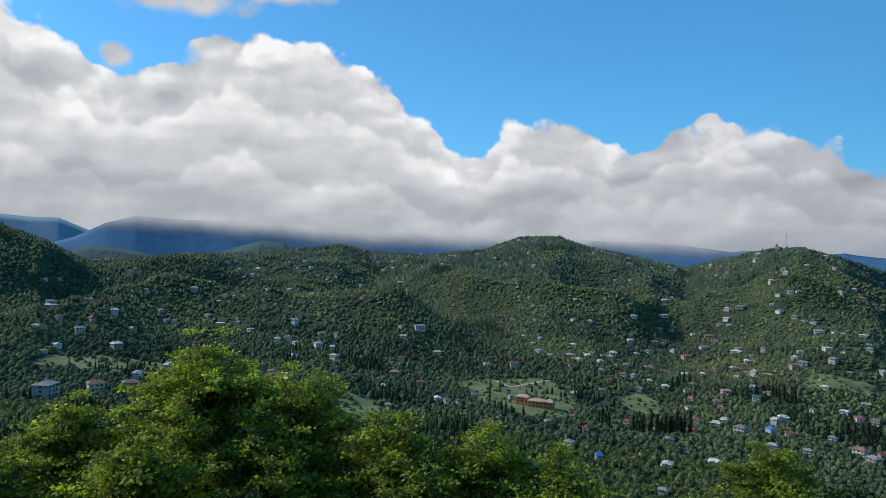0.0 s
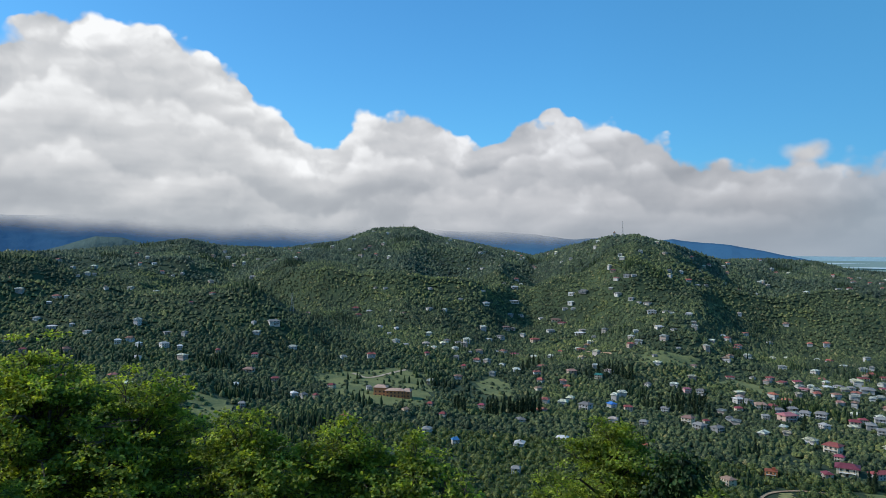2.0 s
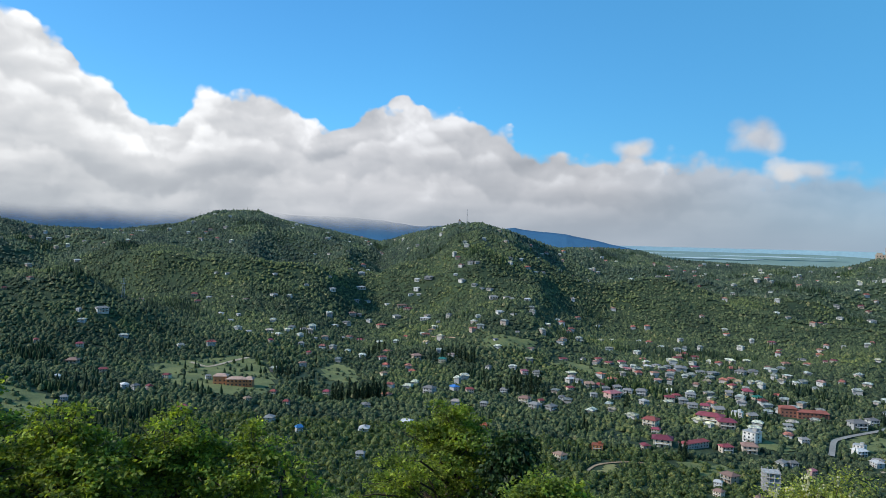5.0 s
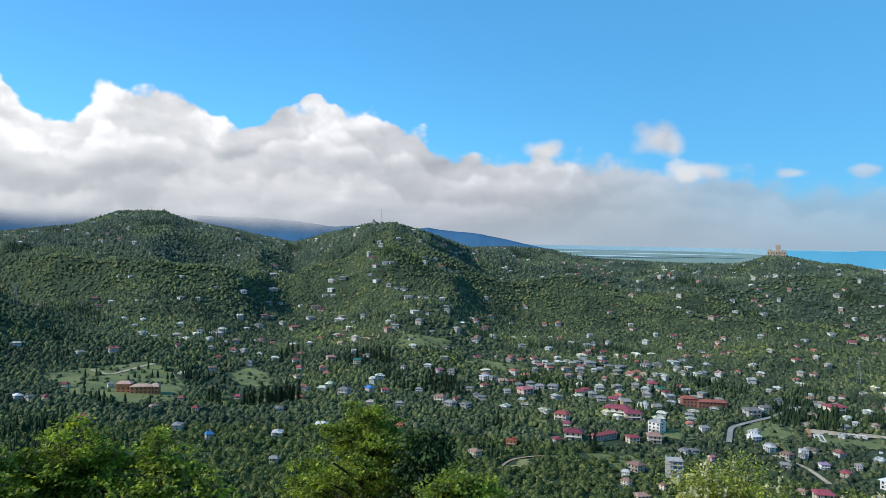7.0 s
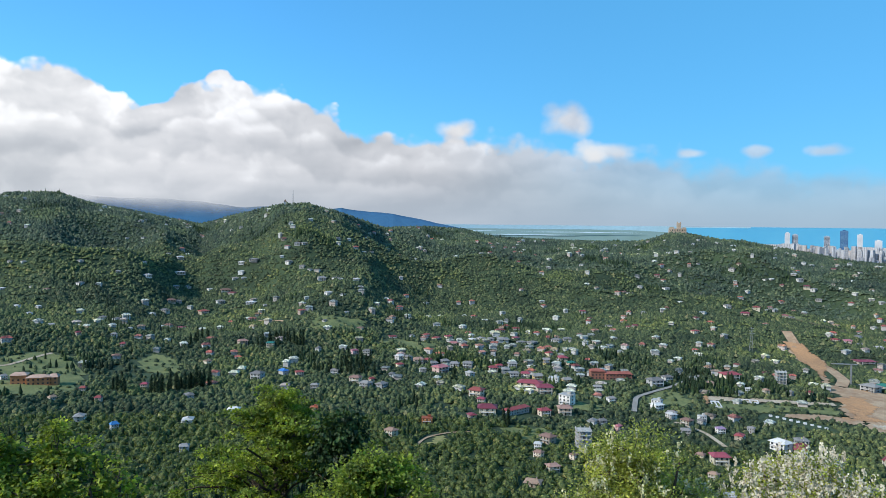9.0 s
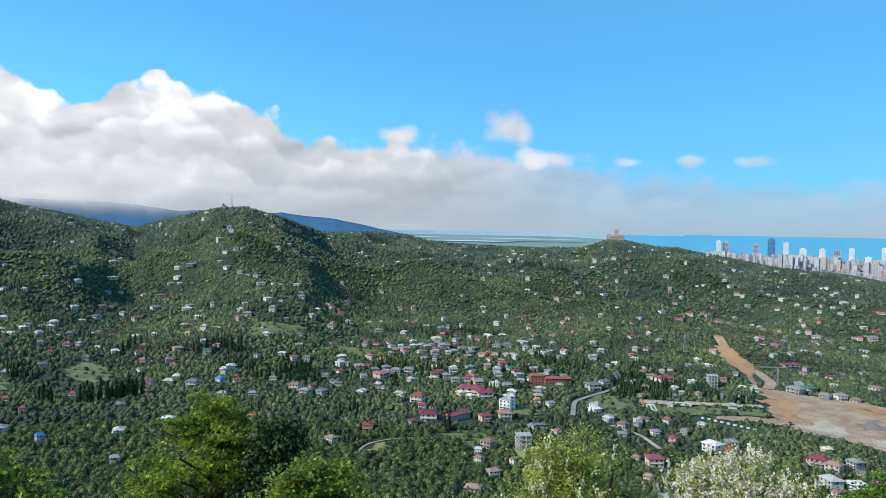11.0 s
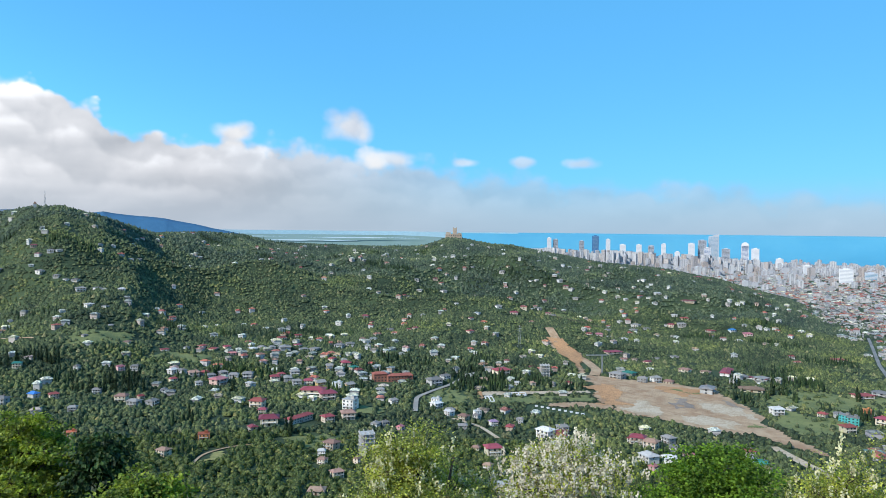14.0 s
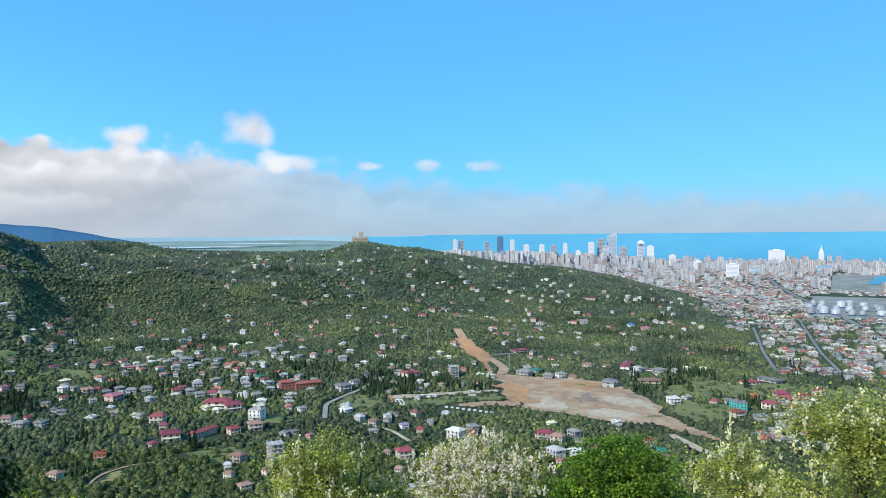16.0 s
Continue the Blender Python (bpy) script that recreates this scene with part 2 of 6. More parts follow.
def material(name, colour, rough=0.85, vary=0.25, scale=1.0, bump=0.0, bump_scale=None, metal=0.0, second=None, patch=0.05, island=False, obj=False, spec=0.3):
    """A rough surface: grain and larger stains between colour and second, with relief."""
    if name in MATS:
        return MATS[name]
    m = bpy.data.materials.new(name)
    m.use_nodes = True
    nt = m.node_tree
    g = Graph(nt)
    b = nt.nodes["Principled BSDF"]
    co = nt.nodes.new("ShaderNodeTexCoord").outputs["Object"]
    second = second or tuple(c * (1 - vary) for c in colour)
    big = g.noise(co, patch, 4.0, 0.6)
    fine = g.noise(co, scale, 5.0, 0.65)
    f = g.smooth(g.math("ADD", g.math("MULTIPLY", big, 0.6), g.math("MULTIPLY", fine, 0.4)), 0.38, 0.62)
    c = g.mix(f, colour, second)
    if island or obj:
        rnd = nt.nodes.new("ShaderNodeNewGeometry").outputs["Random Per Island"] if island else nt.nodes.new("ShaderNodeObjectInfo").outputs["Random"]
        hsv = nt.nodes.new("ShaderNodeHueSaturation")
        g.put(hsv.inputs["Color"], c)
        g.put(hsv.inputs["Value"], g.smooth(rnd, 0.0, 1.0, 0.72, 1.25))
        g.put(hsv.inputs["Hue"], g.smooth(g.math("FRACT", g.math("MULTIPLY", rnd, 7.31)), 0.0, 1.0, 0.485, 0.515))
        c = hsv.outputs[0]
    g.put(b.inputs["Base Color"], c)
    b.inputs["Roughness"].default_value, b.inputs["Metallic"].default_value = rough, metal
    b.inputs["Specular IOR Level"].default_value = spec
    if bump:
        n = nt.nodes.new("ShaderNodeBump")
        n.inputs["Strength"].default_value, n.inputs["Distance"].default_value = bump, 1.0 / (bump_scale or scale) * 0.5
        g.put(n.inputs["Height"], g.noise(co, bump_scale or scale, 4.0, 0.6))
        nt.links.new(n.outputs[0], b.inputs["Normal"])
    MATS[name] = m
    return m


def foliage(name, stops, scale=0.9, leaf=0.0, gloss=0.25):
    """Leaf masses: a ramp of greens picked per crown, mottled by light and dark sprays; leaf: how much light passes."""
    m = bpy.data.materials.new(name)
    m.use_nodes = True
    nt = m.node_tree
    g = Graph(nt)
    b, out = nt.nodes["Principled BSDF"], nt.nodes["Material Output"]
    geo = nt.nodes.new("ShaderNodeNewGeometry")
    co = nt.nodes.new("ShaderNodeTexCoord").outputs["Object"]
    base = g.ramp(geo.outputs["Random Per Island"], stops)
    fine = g.noise(co, scale, 5.0, 0.7)
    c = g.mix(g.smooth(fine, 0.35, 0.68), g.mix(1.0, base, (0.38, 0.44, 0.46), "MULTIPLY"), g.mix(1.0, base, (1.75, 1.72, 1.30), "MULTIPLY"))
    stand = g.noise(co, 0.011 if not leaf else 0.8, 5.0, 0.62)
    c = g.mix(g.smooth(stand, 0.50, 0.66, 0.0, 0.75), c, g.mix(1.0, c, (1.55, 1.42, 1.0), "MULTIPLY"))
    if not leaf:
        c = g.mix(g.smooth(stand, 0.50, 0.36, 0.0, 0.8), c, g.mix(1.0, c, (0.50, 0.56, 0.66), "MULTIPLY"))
    g.put(b.inputs["Base Color"], c)
    b.inputs["Roughness"].default_value = 0.6 if leaf else 0.9
    b.inputs["Specular IOR Level"].default_value = gloss
    if leaf:
        tr, mixer = nt.nodes.new("ShaderNodeBsdfTranslucent"), nt.nodes.new("ShaderNodeMixShader")
        g.put(tr.inputs[0], g.mix(1.0, c, (1.5, 1.5, 0.6), "MULTIPLY"))
        mixer.inputs[0].default_value = leaf
        nt.links.new(b.outputs[0], mixer.inputs[1])
        nt.links.new(tr.outputs[0], mixer.inputs[2])
        nt.links.new(mixer.outputs[0], out.inputs[0])
    else:
        n = nt.nodes.new("ShaderNodeBump")
        n.inputs["Strength"].default_value, n.inputs["Distance"].default_value = 0.8, 1.2
        g.put(n.inputs["Height"], g.noise(co, 1.1, 4.0, 0.7))
        nt.links.new(n.outputs[0], b.inputs["Normal"])
    MATS[name] = m
    return m


grass = material("grass", (0.052, 0.078, 0.034), 0.95, second=(0.024, 0.040, 0.020), scale=0.35, patch=0.012, bump=0.6, bump_scale=0.5)
meadow = material("meadow", (0.190, 0.200, 0.072), 0.95, second=(0.105, 0.130, 0.050), scale=0.45, patch=0.05, bump=0.4)
soil = material("soil", (0.45, 0.32, 0.20), 0.95, second=(0.31, 0.19, 0.11), scale=0.09, patch=0.035, bump=0.6, bump_scale=0.3)
clay = material("clay", (0.46, 0.25, 0.12), 0.95, second=(0.36, 0.20, 0.10), scale=0.2, patch=0.03, bump=0.6)
gravel = material("gravel", (0.50, 0.41, 0.30), 0.95, second=(0.38, 0.28, 0.18), scale=0.4, patch=0.05, bump=0.5)
asphalt = material("asphalt", (0.34, 0.31, 0.27), 0.9, second=(0.25, 0.23, 0.20), scale=0.5, patch=0.05)
street = material("worn_street", (0.23, 0.22, 0.21), 0.9, second=(0.15, 0.15, 0.145), scale=0.5, patch=0.05)
bark = material("bark", (0.10, 0.075, 0.055), 0.95, vary=0.5, scale=14.0, patch=2.0, bump=0.5)
trunk_dark = material("dark_bark", (0.05, 0.04, 0.03), 0.95, vary=0.4, scale=10.0, patch=2.0, bump=0.5)
sea_mat = material("sea_water", (0.065, 0.27, 0.40), 0.6, second=(0.085, 0.30, 0.42), scale=0.004, patch=0.0006)
# plain's green is paled and blued to stand for haze
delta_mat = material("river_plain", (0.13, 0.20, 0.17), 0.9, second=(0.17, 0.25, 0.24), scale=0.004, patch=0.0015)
# mountain colours with the blue of distance haze painted in
far_haze_blue = material("far_mountain", (0.050, 0.150, 0.255), 0.95, second=(0.042, 0.132, 0.235), scale=0.012, patch=0.002, bump=0.15, bump_scale=0.01)
farther_haze_blue = material("farthest_mountain", (0.20, 0.29, 0.35), 0.95, second=(0.17, 0.25, 0.31), scale=0.01, patch=0.002)


def misty_top(m, low, high):
    """Fades the upper slopes out by alpha, in place of the ragged cloud base that lies on them."""
    g = Graph(m.node_tree)
    co = m.node_tree.nodes.new("ShaderNodeTexCoord").outputs["Object"]
    x, y, z = g.split(co)
    rise = g.math("ADD", g.smooth(x, -1700.0, -500.0, 62.0, 0.0), g.smooth(x, 1700.0, 2300.0, 0.0, 60.0))
    ragged = g.math("MULTIPLY", g.math("SUBTRACT", g.noise(co, 0.0035, 4.0), 0.5), 70.0)
    g.put(m.node_tree.nodes["Principled BSDF"].inputs["Alpha"], g.smooth(g.math("ADD", g.math("SUBTRACT", z, rise), ragged), low, high, 1.0, 0.0))


misty_top(far_haze_blue, 175.0, 350.0)
glass_dark = material("window_glass", (0.035, 0.045, 0.055), 0.12, vary=0.2, scale=0.6, patch=0.4, spec=0.6)
concrete = material("concrete", (0.46, 0.44, 0.41), 0.9, scale=0.8, patch=0.1)
steel = material("galvanised_steel", (0.40, 0.41, 0.42), 0.5, metal=0.7, scale=3.0, patch=0.4)

# ---------- ground, sea, far mountains ----------
def link_mesh(name, verts, faces, mat, smooth=False, parent=None):
    """A mesh object from arrays: verts (n, 3), faces (m, 3 or 4) of one size."""
    verts, faces = np.asarray(verts, np.float32), np.asarray(faces, np.int32)
    me = bpy.data.meshes.new(name)
    me.vertices.add(len(verts))
    me.vertices.foreach_set("co", verts.ravel())
    k = faces.shape[1]
    me.loops.add(faces.size)
    me.loops.foreach_set("vertex_index", faces.ravel())
    me.polygons.add(len(faces))
    me.polygons.foreach_set("loop_start", np.arange(0, faces.size, k, dtype=np.int32))
    me.update(calc_edges=True)
    me.validate()
    me.polygons.foreach_set("use_smooth", np.full(len(faces), smooth))
    for m in (mat if isinstance(mat, (list, tuple)) else [mat]):
        me.materials.append(m)
    ob = new(name, me)
    ob.parent = parent
    return ob


def part(name, bm, mat, parent, label=""):
    me = bpy.data.meshes.new(name)
    bm.to_mesh(me)
    bm.free()
    me.materials.append(mat)
    ob = new(name, me)
    ob.parent = parent
    return tagged(ob, label=label)


def add_box(bm, x, y, z, w, d, h, bevel=0.0):
    m = Matrix.Translation((x, y, z + h / 2)) @ Matrix.Diagonal((w, d, h, 1))
    made = bmesh.ops.create_cube(bm, size=1.0, matrix=m)
    if bevel:
        edges = list({e for v in made["verts"] for e in v.link_edges})
        bmesh.ops.bevel(bm, geom=edges, offset=bevel, segments=1, affect="EDGES")


def polar(az, r):
    return np.sin(np.radians(az)) * r, np.cos(np.radians(az)) * r


def grid_faces(n, m, wrap=False):
    i, j = np.meshgrid(np.arange(n if wrap else n - 1), np.arange(m - 1), indexing="ij")
    i2 = (i + 1) % n
    return np.stack([i * m + j, i * m + j + 1, i2 * m + j + 1, i2 * m + j], -1).reshape(-1, 4)


def make_ground():
    az = np.concatenate([np.arange(-37, 99, 0.36), np.arange(99, 323, 2.0)])
    r = np.concatenate([[0.05, 1.5, 3, 5], np.geomspace(7, 250, 34), np.arange(262, 2300, 16.0), np.geomspace(2330, 4690, 26)])
    A, R = np.meshgrid(az, r, indexing="ij")
    x, y = polar(A, R)
    z = height(x, y)
    z = z + 0.9 * fbm(x / 9, y / 9, 2, 4.0) * ease(R, 250, 400) * (1 - ease(A, 70, 80))
    v = np.stack([x, y, z], -1).reshape(-1, 3)
    return tagged(link_mesh("ground", v, grid_faces(len(az), len(r), True), grass, True), "green grassy valley ground rising into wooded hills", "ground", kind="structure")


make_ground()


def rim(name, a0, a1, steps, profile, mat, label, kind_word):
    """A far sheet round the plain: profile gives distance and height for each bearing."""
    az = np.linspace(a0, a1, steps)
    rows = [profile(a) for a in az]
    m = len(rows[0])
    v = np.array([(*polar(a, r), z) for a, row in zip(az, rows) for r, z in row])
    return tagged(link_mesh(name, v, grid_faces(steps, m), mat, True), label, kind_word, kind="structure")


def eye_height(el, r):
    return EYE + r * math.tan(radians(el))


def coast_r(a):
    return float(np.interp(a, [57, 62, 72, 80, 88, 130], [4650, 4640, 4620, 4560, 4480, 4400]))


# open water: shallow rise at the rim stands for the sea beyond the reach of the lens
rim("sea", 54.7, 325, 140, lambda a: [(coast_r(a) - 40, -0.6), (coast_r(a) + 60, eye_height(-2.08, coast_r(a) + 60)), (4780, eye_height(-1.4, 4780)), (4860, eye_height(-0.7, 4860)), (4950, eye_height(-0.02, 4950))],
    sea_mat, "calm bright blue sea reaching the horizon", "sea")
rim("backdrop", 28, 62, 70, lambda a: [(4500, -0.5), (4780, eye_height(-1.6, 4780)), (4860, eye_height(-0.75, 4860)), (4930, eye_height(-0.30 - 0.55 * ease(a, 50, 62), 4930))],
    delta_mat, "flat green river plain by the sea, haze in its colour", "plain")
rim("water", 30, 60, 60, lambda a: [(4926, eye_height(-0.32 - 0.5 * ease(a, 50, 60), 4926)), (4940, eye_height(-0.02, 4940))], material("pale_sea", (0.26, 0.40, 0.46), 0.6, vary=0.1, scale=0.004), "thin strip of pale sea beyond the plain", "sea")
for k, (a0, a1, el, dd) in enumerate(((39.0, 47.5, -0.78, 0.05), (43.0, 52.5, -0.55, 0.035), (36.0, 42.0, -0.50, 0.03))):
    rim("lagoon" if k == 0 else "lagoon.%03d" % k, a0, a1, 30,
        lambda a: [(4840, eye_height(el - dd * (0.5 + math.sin(a * 2.1) * 0.4) * math.sin(math.pi * (a - a0) / (a1 - a0)), 4840)), (4846, eye_height(el + dd * math.sin(math.pi * (a - a0) / (a1 - a0)), 4846))],
        material("lagoon_water", (0.42, 0.52, 0.56), 0.4, vary=0.1, scale=0.01), "pale lagoon water in the river plain", "water")


def ridge(name, stops, r, mat, label, seed, rough=0.12):
    a0, a1 = stops[0][0], stops[-1][0]
    s = np.array(stops)

    def profile(a):
        e = float(np.interp(a, s[:, 0], s[:, 1])) + rough * float(fbm(np.array(a / 3.0), np.array(seed), 3, seed)) * 1.6
        z1 = eye_height(e, r)
        return [(r - 520 + 520 * f, (z1 + 60) * f ** 0.9 - 60 + 11 * f * (1 - f) * 4 * float(fbm(np.array(a / 4.0), np.array(f * 2.5), 2, seed + 1))) for f in np.linspace(0, 1, 12)] + [(r + 60, z1 * 0.5)]
    return rim(name, a0, a1, int((a1 - a0) * 8), profile, mat, label, "mountain")


ridge("far_mountain", [(-80, 3.0), (-40, 2.6), (-31.5, 2.1), (-28, 1.95), (-26, 1.2), (-24, 0.4), (-22, 0.0)], 4900, farther_haze_blue, "distant mountain ridge with pale blue haze in its colour", 3.0)
ridge("far_mountain", [(-29, 0.0), (-27, 0.7), (-25, 1.8), (-23, 2.4), (-18, 2.3), (-14, 2.5), (-5, 2.4), (4, 2.2), (12, 1.8), (19, 1.4), (22, 1.2), (26, 1.0), (29, 1.25), (33, 0.75), (36, 0.2), (39.5, -0.6)], 4700, far_haze_blue, "blue-grey mountain, haze in its colour, top faded into cloud", 8.0)
# nothing hangs before these hills: haze is mixed into the woods' base colour
ridge("wooded_hill", [(-28.5, -0.6), (-26, 0.1), (-24.5, 0.1), (-22.5, -0.3), (-21, -0.8)], 3000, material("hazy_woods", (0.055, 0.095, 0.085), 0.95, second=(0.04, 0.075, 0.075), scale=0.03, patch=0.004, bump=0.6, bump_scale=0.03), "dark wooded hill with haze in its colour", 5.0, 0.06)
ridge("wooded_hill", [(-19, -0.6), (-16.5, 0.2), (-14.2, 0.95), (-12.5, 0.85), (-10.5, 0.3), (-8, -0.5)], 2600, MATS["hazy_woods"], "dark wooded hill with haze in its colour", 6.0, 0.06)

# ---------- clearings, building site and roads ----------
SCRUB, CLEAR = [], []       # plan polygons kept free of trees


def inside(x, y, poly):
    hit = np.zeros(np.shape(x), bool)
    for (x0, y0), (x1, y1) in zip(poly, poly[1:] + poly[:1]):
        cross = ((y0 > y) != (y1 > y)) & (x < (x1 - x0) * (y - y0) / (y1 - y0 + 1e-9) + x0)
        hit ^= cross
    return hit


def patch(name, corners, mat, label, category, lift=0.7, step=6.0, rag=5.0, clear=True):
    """A piece of open ground with a ragged edge that follows the land; corners as bearing and distance."""
    poly = [tuple(float(c) for c in polar(a, r)) for a, r in corners]
    p = np.array(poly)
    xs, ys = np.arange(p[:, 0].min() - 9, p[:, 0].max() + 9, step), np.arange(p[:, 1].min() - 9, p[:, 1].max() + 9, step)
    X, Y = np.meshgrid(xs, ys, indexing="ij")
    Xr, Yr = X + rag * 2 * fbm(X / 14, Y / 14, 2, 21.0), Y + rag * 2 * fbm(X / 14, Y / 14, 2, 33.0)
    keep = inside(Xr, Yr, poly)
    Z = height(X, Y) + lift + 0.5 * fbm(X / 11, Y / 11, 2, 4.0)
    f = grid_faces(len(xs), len(ys))
    ok = keep.ravel()[f].all(1)
    f = f[ok][:, ::-1]
    if clear:
        CLEAR.append(poly)
        if name in ("meadow", "plot"):
            SCRUB.append(poly)
    return tagged(link_mesh(name, np.stack([X, Y, Z], -1).reshape(-1, 3), f, mat, True), label, category, kind="structure")


def road(name, pts, width, mat, label, lift=1.0):
    """A strip that follows the land along plan points (bearing, distance)."""
    p = np.array([polar(a, r) for a, r in pts], float)
    seg = np.r_[0, np.cumsum(np.hypot(*np.diff(p, axis=0).T))]
    s = np.arange(0, seg[-1], 5.0)
    c = np.stack([np.interp(s, seg, p[:, 0]), np.interp(s, seg, p[:, 1])], 1)
    for _ in range(3):
        c[1:-1] = (c[:-2] + 2 * c[1:-1] + c[2:]) / 4
    t = np.gradient(c, axis=0)
    n = np.stack([-t[:, 1], t[:, 0]], 1) / (np.hypot(*t.T)[:, None] + 1e-9)
    rows = [c + n * width * k for k in (-0.5, -0.17, 0.17, 0.5)]
    v = np.stack([np.c_[q, height(q[:, 0], q[:, 1]) + lift] for q in rows], 1).reshape(-1, 3)
    ROADS.append((c, width))
    return tagged(link_mesh(name, v, grid_faces(len(c), 4), mat, True), label, "road", kind="structure")


ROADS = []
MUD = material("dark_mud", (0.20, 0.16, 0.13), 0.9, second=(0.28, 0.22, 0.17), scale=0.3, patch=0.05, bump=0.5)
patch("building_site", [(65.63, 801), (64.84, 857), (64.22, 947), (62.75, 1011), (62.09, 1065), (63.65, 1056), (65.11, 987), (65.55, 866), (70.28, 853), (74.81, 851), (75.74, 812), (77.94, 768), (78.76, 705), (81.38, 662), (82.95, 641), (82.17, 629), (77.73, 669), (75.22, 659), (72.66, 670), (70.92, 681), (67.84, 688), (67.18, 714), (66.07, 736)],
      soil, "bare brown earth of a large building site", "building site", 0.7, 4.0)
patch("clay_bank", [(62.88, 1016), (62.18, 1063), (63.65, 1054), (65.03, 987), (65.29, 891), (64.57, 916)], clay, "orange clay cutting beside a dirt road", "earth", 1.2, 2.5, 3.0)
patch("clay_heap", [(64.83, 793), (66.53, 822), (69.18, 787), (67.85, 745), (70.27, 732), (65.62, 711), (66.74, 753)], clay, "orange clay spread on the building site", "earth", 0.90, 2.0, 9.0)
patch("clay_heap", [(70.28, 839), (73.53, 839), (74.38, 812), (72.67, 788), (70.93, 804)], clay, "orange clay spread on the building site", "earth", 0.85, 2.0, 9.0)
patch("gravel_bed", [(68.73, 745), (69.84, 761), (70.92, 696), (69.83, 682), (68.29, 703)], gravel, "pale gravel spread on the building site", "gravel", 1.05, 2.0, 9.0)
patch("gravel_bed", [(73.53, 774), (76.49, 771), (77.74, 730), (75.65, 727), (74.38, 747)], gravel, "pale gravel spread on the building site", "gravel", 0.90, 2.0, 9.0)
patch("gravel_bed", [(72.66, 716), (75.23, 712), (77.32, 690), (74.8, 671), (73.09, 686)], gravel, "pale gravel spread on the building site", "gravel", 0.90, 2.0, 9.0)
patch("earth_patch", [(71.37, 783), (72.88, 777), (73.95, 745), (72.23, 729)], MUD, "patch of dark turned earth on the site", "earth", 0.85, 2.0, 9.0)
patch("earth_patch", [(74.6, 801), (75.65, 795), (77.32, 765), (75.44, 772)], MUD, "patch of dark turned earth on the site", "earth", 0.85, 2.0, 9.0)
patch("earth_patch", [(76.49, 717), (78.07, 706), (77.32, 686)], meadow, "weedy patch on the building site", "grass", 0.90, 2.0, 9.0)
patch("earth_patch", [(70.93, 823), (72.67, 817), (74.81, 826), (73.53, 803)], meadow, "weedy patch on the building site", "grass", 0.95, 2.0, 9.0)
patch("bare_strip", [(56.81, 730), (57.57, 740), (61.6, 753), (65.63, 778), (65.85, 762), (61.6, 737), (57.56, 715)], gravel, "pale bare strip along green plots", "earth", 0.9, 2.5, 3.0)
patch("bare_strip", [(62.04, 703), (64.73, 721), (67.18, 724), (67.84, 702), (65.62, 697), (62.94, 693)], soil, "brown bare strip along green plots", "earth", 0.9, 2.5, 3.0)
patch("bare_strip", [(56.81, 730), (57.21, 738), (57.56, 710), (57.56, 684), (57.2, 698)], clay, "orange bare strip along green plots", "earth", 1.2, 2.0, 2.0)
patch("plot", [(57.56, 708), (61.6, 732), (65.63, 756), (66.52, 732), (64.73, 723), (62.04, 708), (59.35, 681), (57.78, 676)], meadow, "green weedy plots beside the building site", "grass", 0.7, 2.5, 3.0)
patch("plot", [(78.97, 800), (81.38, 772), (84.49, 774), (84.49, 723), (80.98, 686), (78.97, 713)], meadow, "green grass beside the building site", "grass", 0.7, 5.0, 3.0)
for k, corners in enumerate(([(78, 800), (79, 890), (93, 930), (93, 830), (86, 805)],
                             [(52.5, 668), (52.9, 710), (55.9, 716), (56.7, 687), (54.6, 669)], [(42.7, 561), (42.3, 529), (45.9, 539), (45.0, 564)], [(14.5, 795), (15.5, 800), (17.6, 726), (14.3, 705)], [(31.5, 860), (33, 900), (37, 880), (36, 840)],
                             [(4.5, 1360), (5.2, 1420), (6.8, 1420), (6.8, 1350)], [(47, 620), (47.4, 660), (49.8, 655), (49.8, 615)], [(-30, 690), (-28, 760), (-20, 780), (-21, 720)], [(6.5, 690), (7, 720), (10.5, 715), (10, 680)],
                             [(26, 870), (27, 920), (31.5, 930), (31, 880)], [(1.19, 754), (4.0, 785), (7.32, 807), (10.03, 795), (11.05, 693), (9.68, 632), (5.86, 628), (2.95, 662)],
                             [(41.71, 553), (43.73, 565), (46.21, 554), (46.62, 529), (43.71, 517), (41.9, 530)],
                             [(52.78, 731), (55.79, 742), (56.75, 684), (53.21, 666)],
                             [(-8.18, 608), (-6.07, 623), (-4.64, 608), (-3.8, 563), (-5.98, 519), (-7.77, 551)],
                             [(13.67, 776), (15.74, 805), (17.44, 751), (17.03, 704), (14.51, 712)], [(60, 1300), (61, 1350), (64, 1340), (63.5, 1290)])):
    patch("meadow", corners, meadow, "open green grass meadow between trees", "meadow", 0.6)
patch("tilled_field", [(35.3, 487), (36.3, 510), (37.9, 519), (37.5, 495)], material("tilled_earth", (0.30, 0.26, 0.10), 0.95, second=(0.20, 0.20, 0.07), scale=0.5, patch=0.2, bump=0.6), "small ploughed vegetable field", "field", 0.8, 3.0, 2.0)
patch("felled_slope", [(62.5, 1220), (63, 1300), (66.2, 1310), (67.2, 1250), (65, 1200)], material("dry_brush", (0.17, 0.135, 0.065), 0.95, second=(0.11, 0.11, 0.04), scale=0.2, patch=0.05, bump=0.6), "brown felled slope with dry brush", "slope", 0.8)
YARD = material("yard_concrete", (0.30, 0.29, 0.27), 0.9, second=(0.17, 0.18, 0.14), scale=0.06, patch=0.012, bump=0.2)
patch("yard", [(88.4, 1640), (88.2, 2210), (97, 2210), (97, 1640)], YARD, "grey concrete yard round the fuel tanks", "yard", 0.6, 12.0)
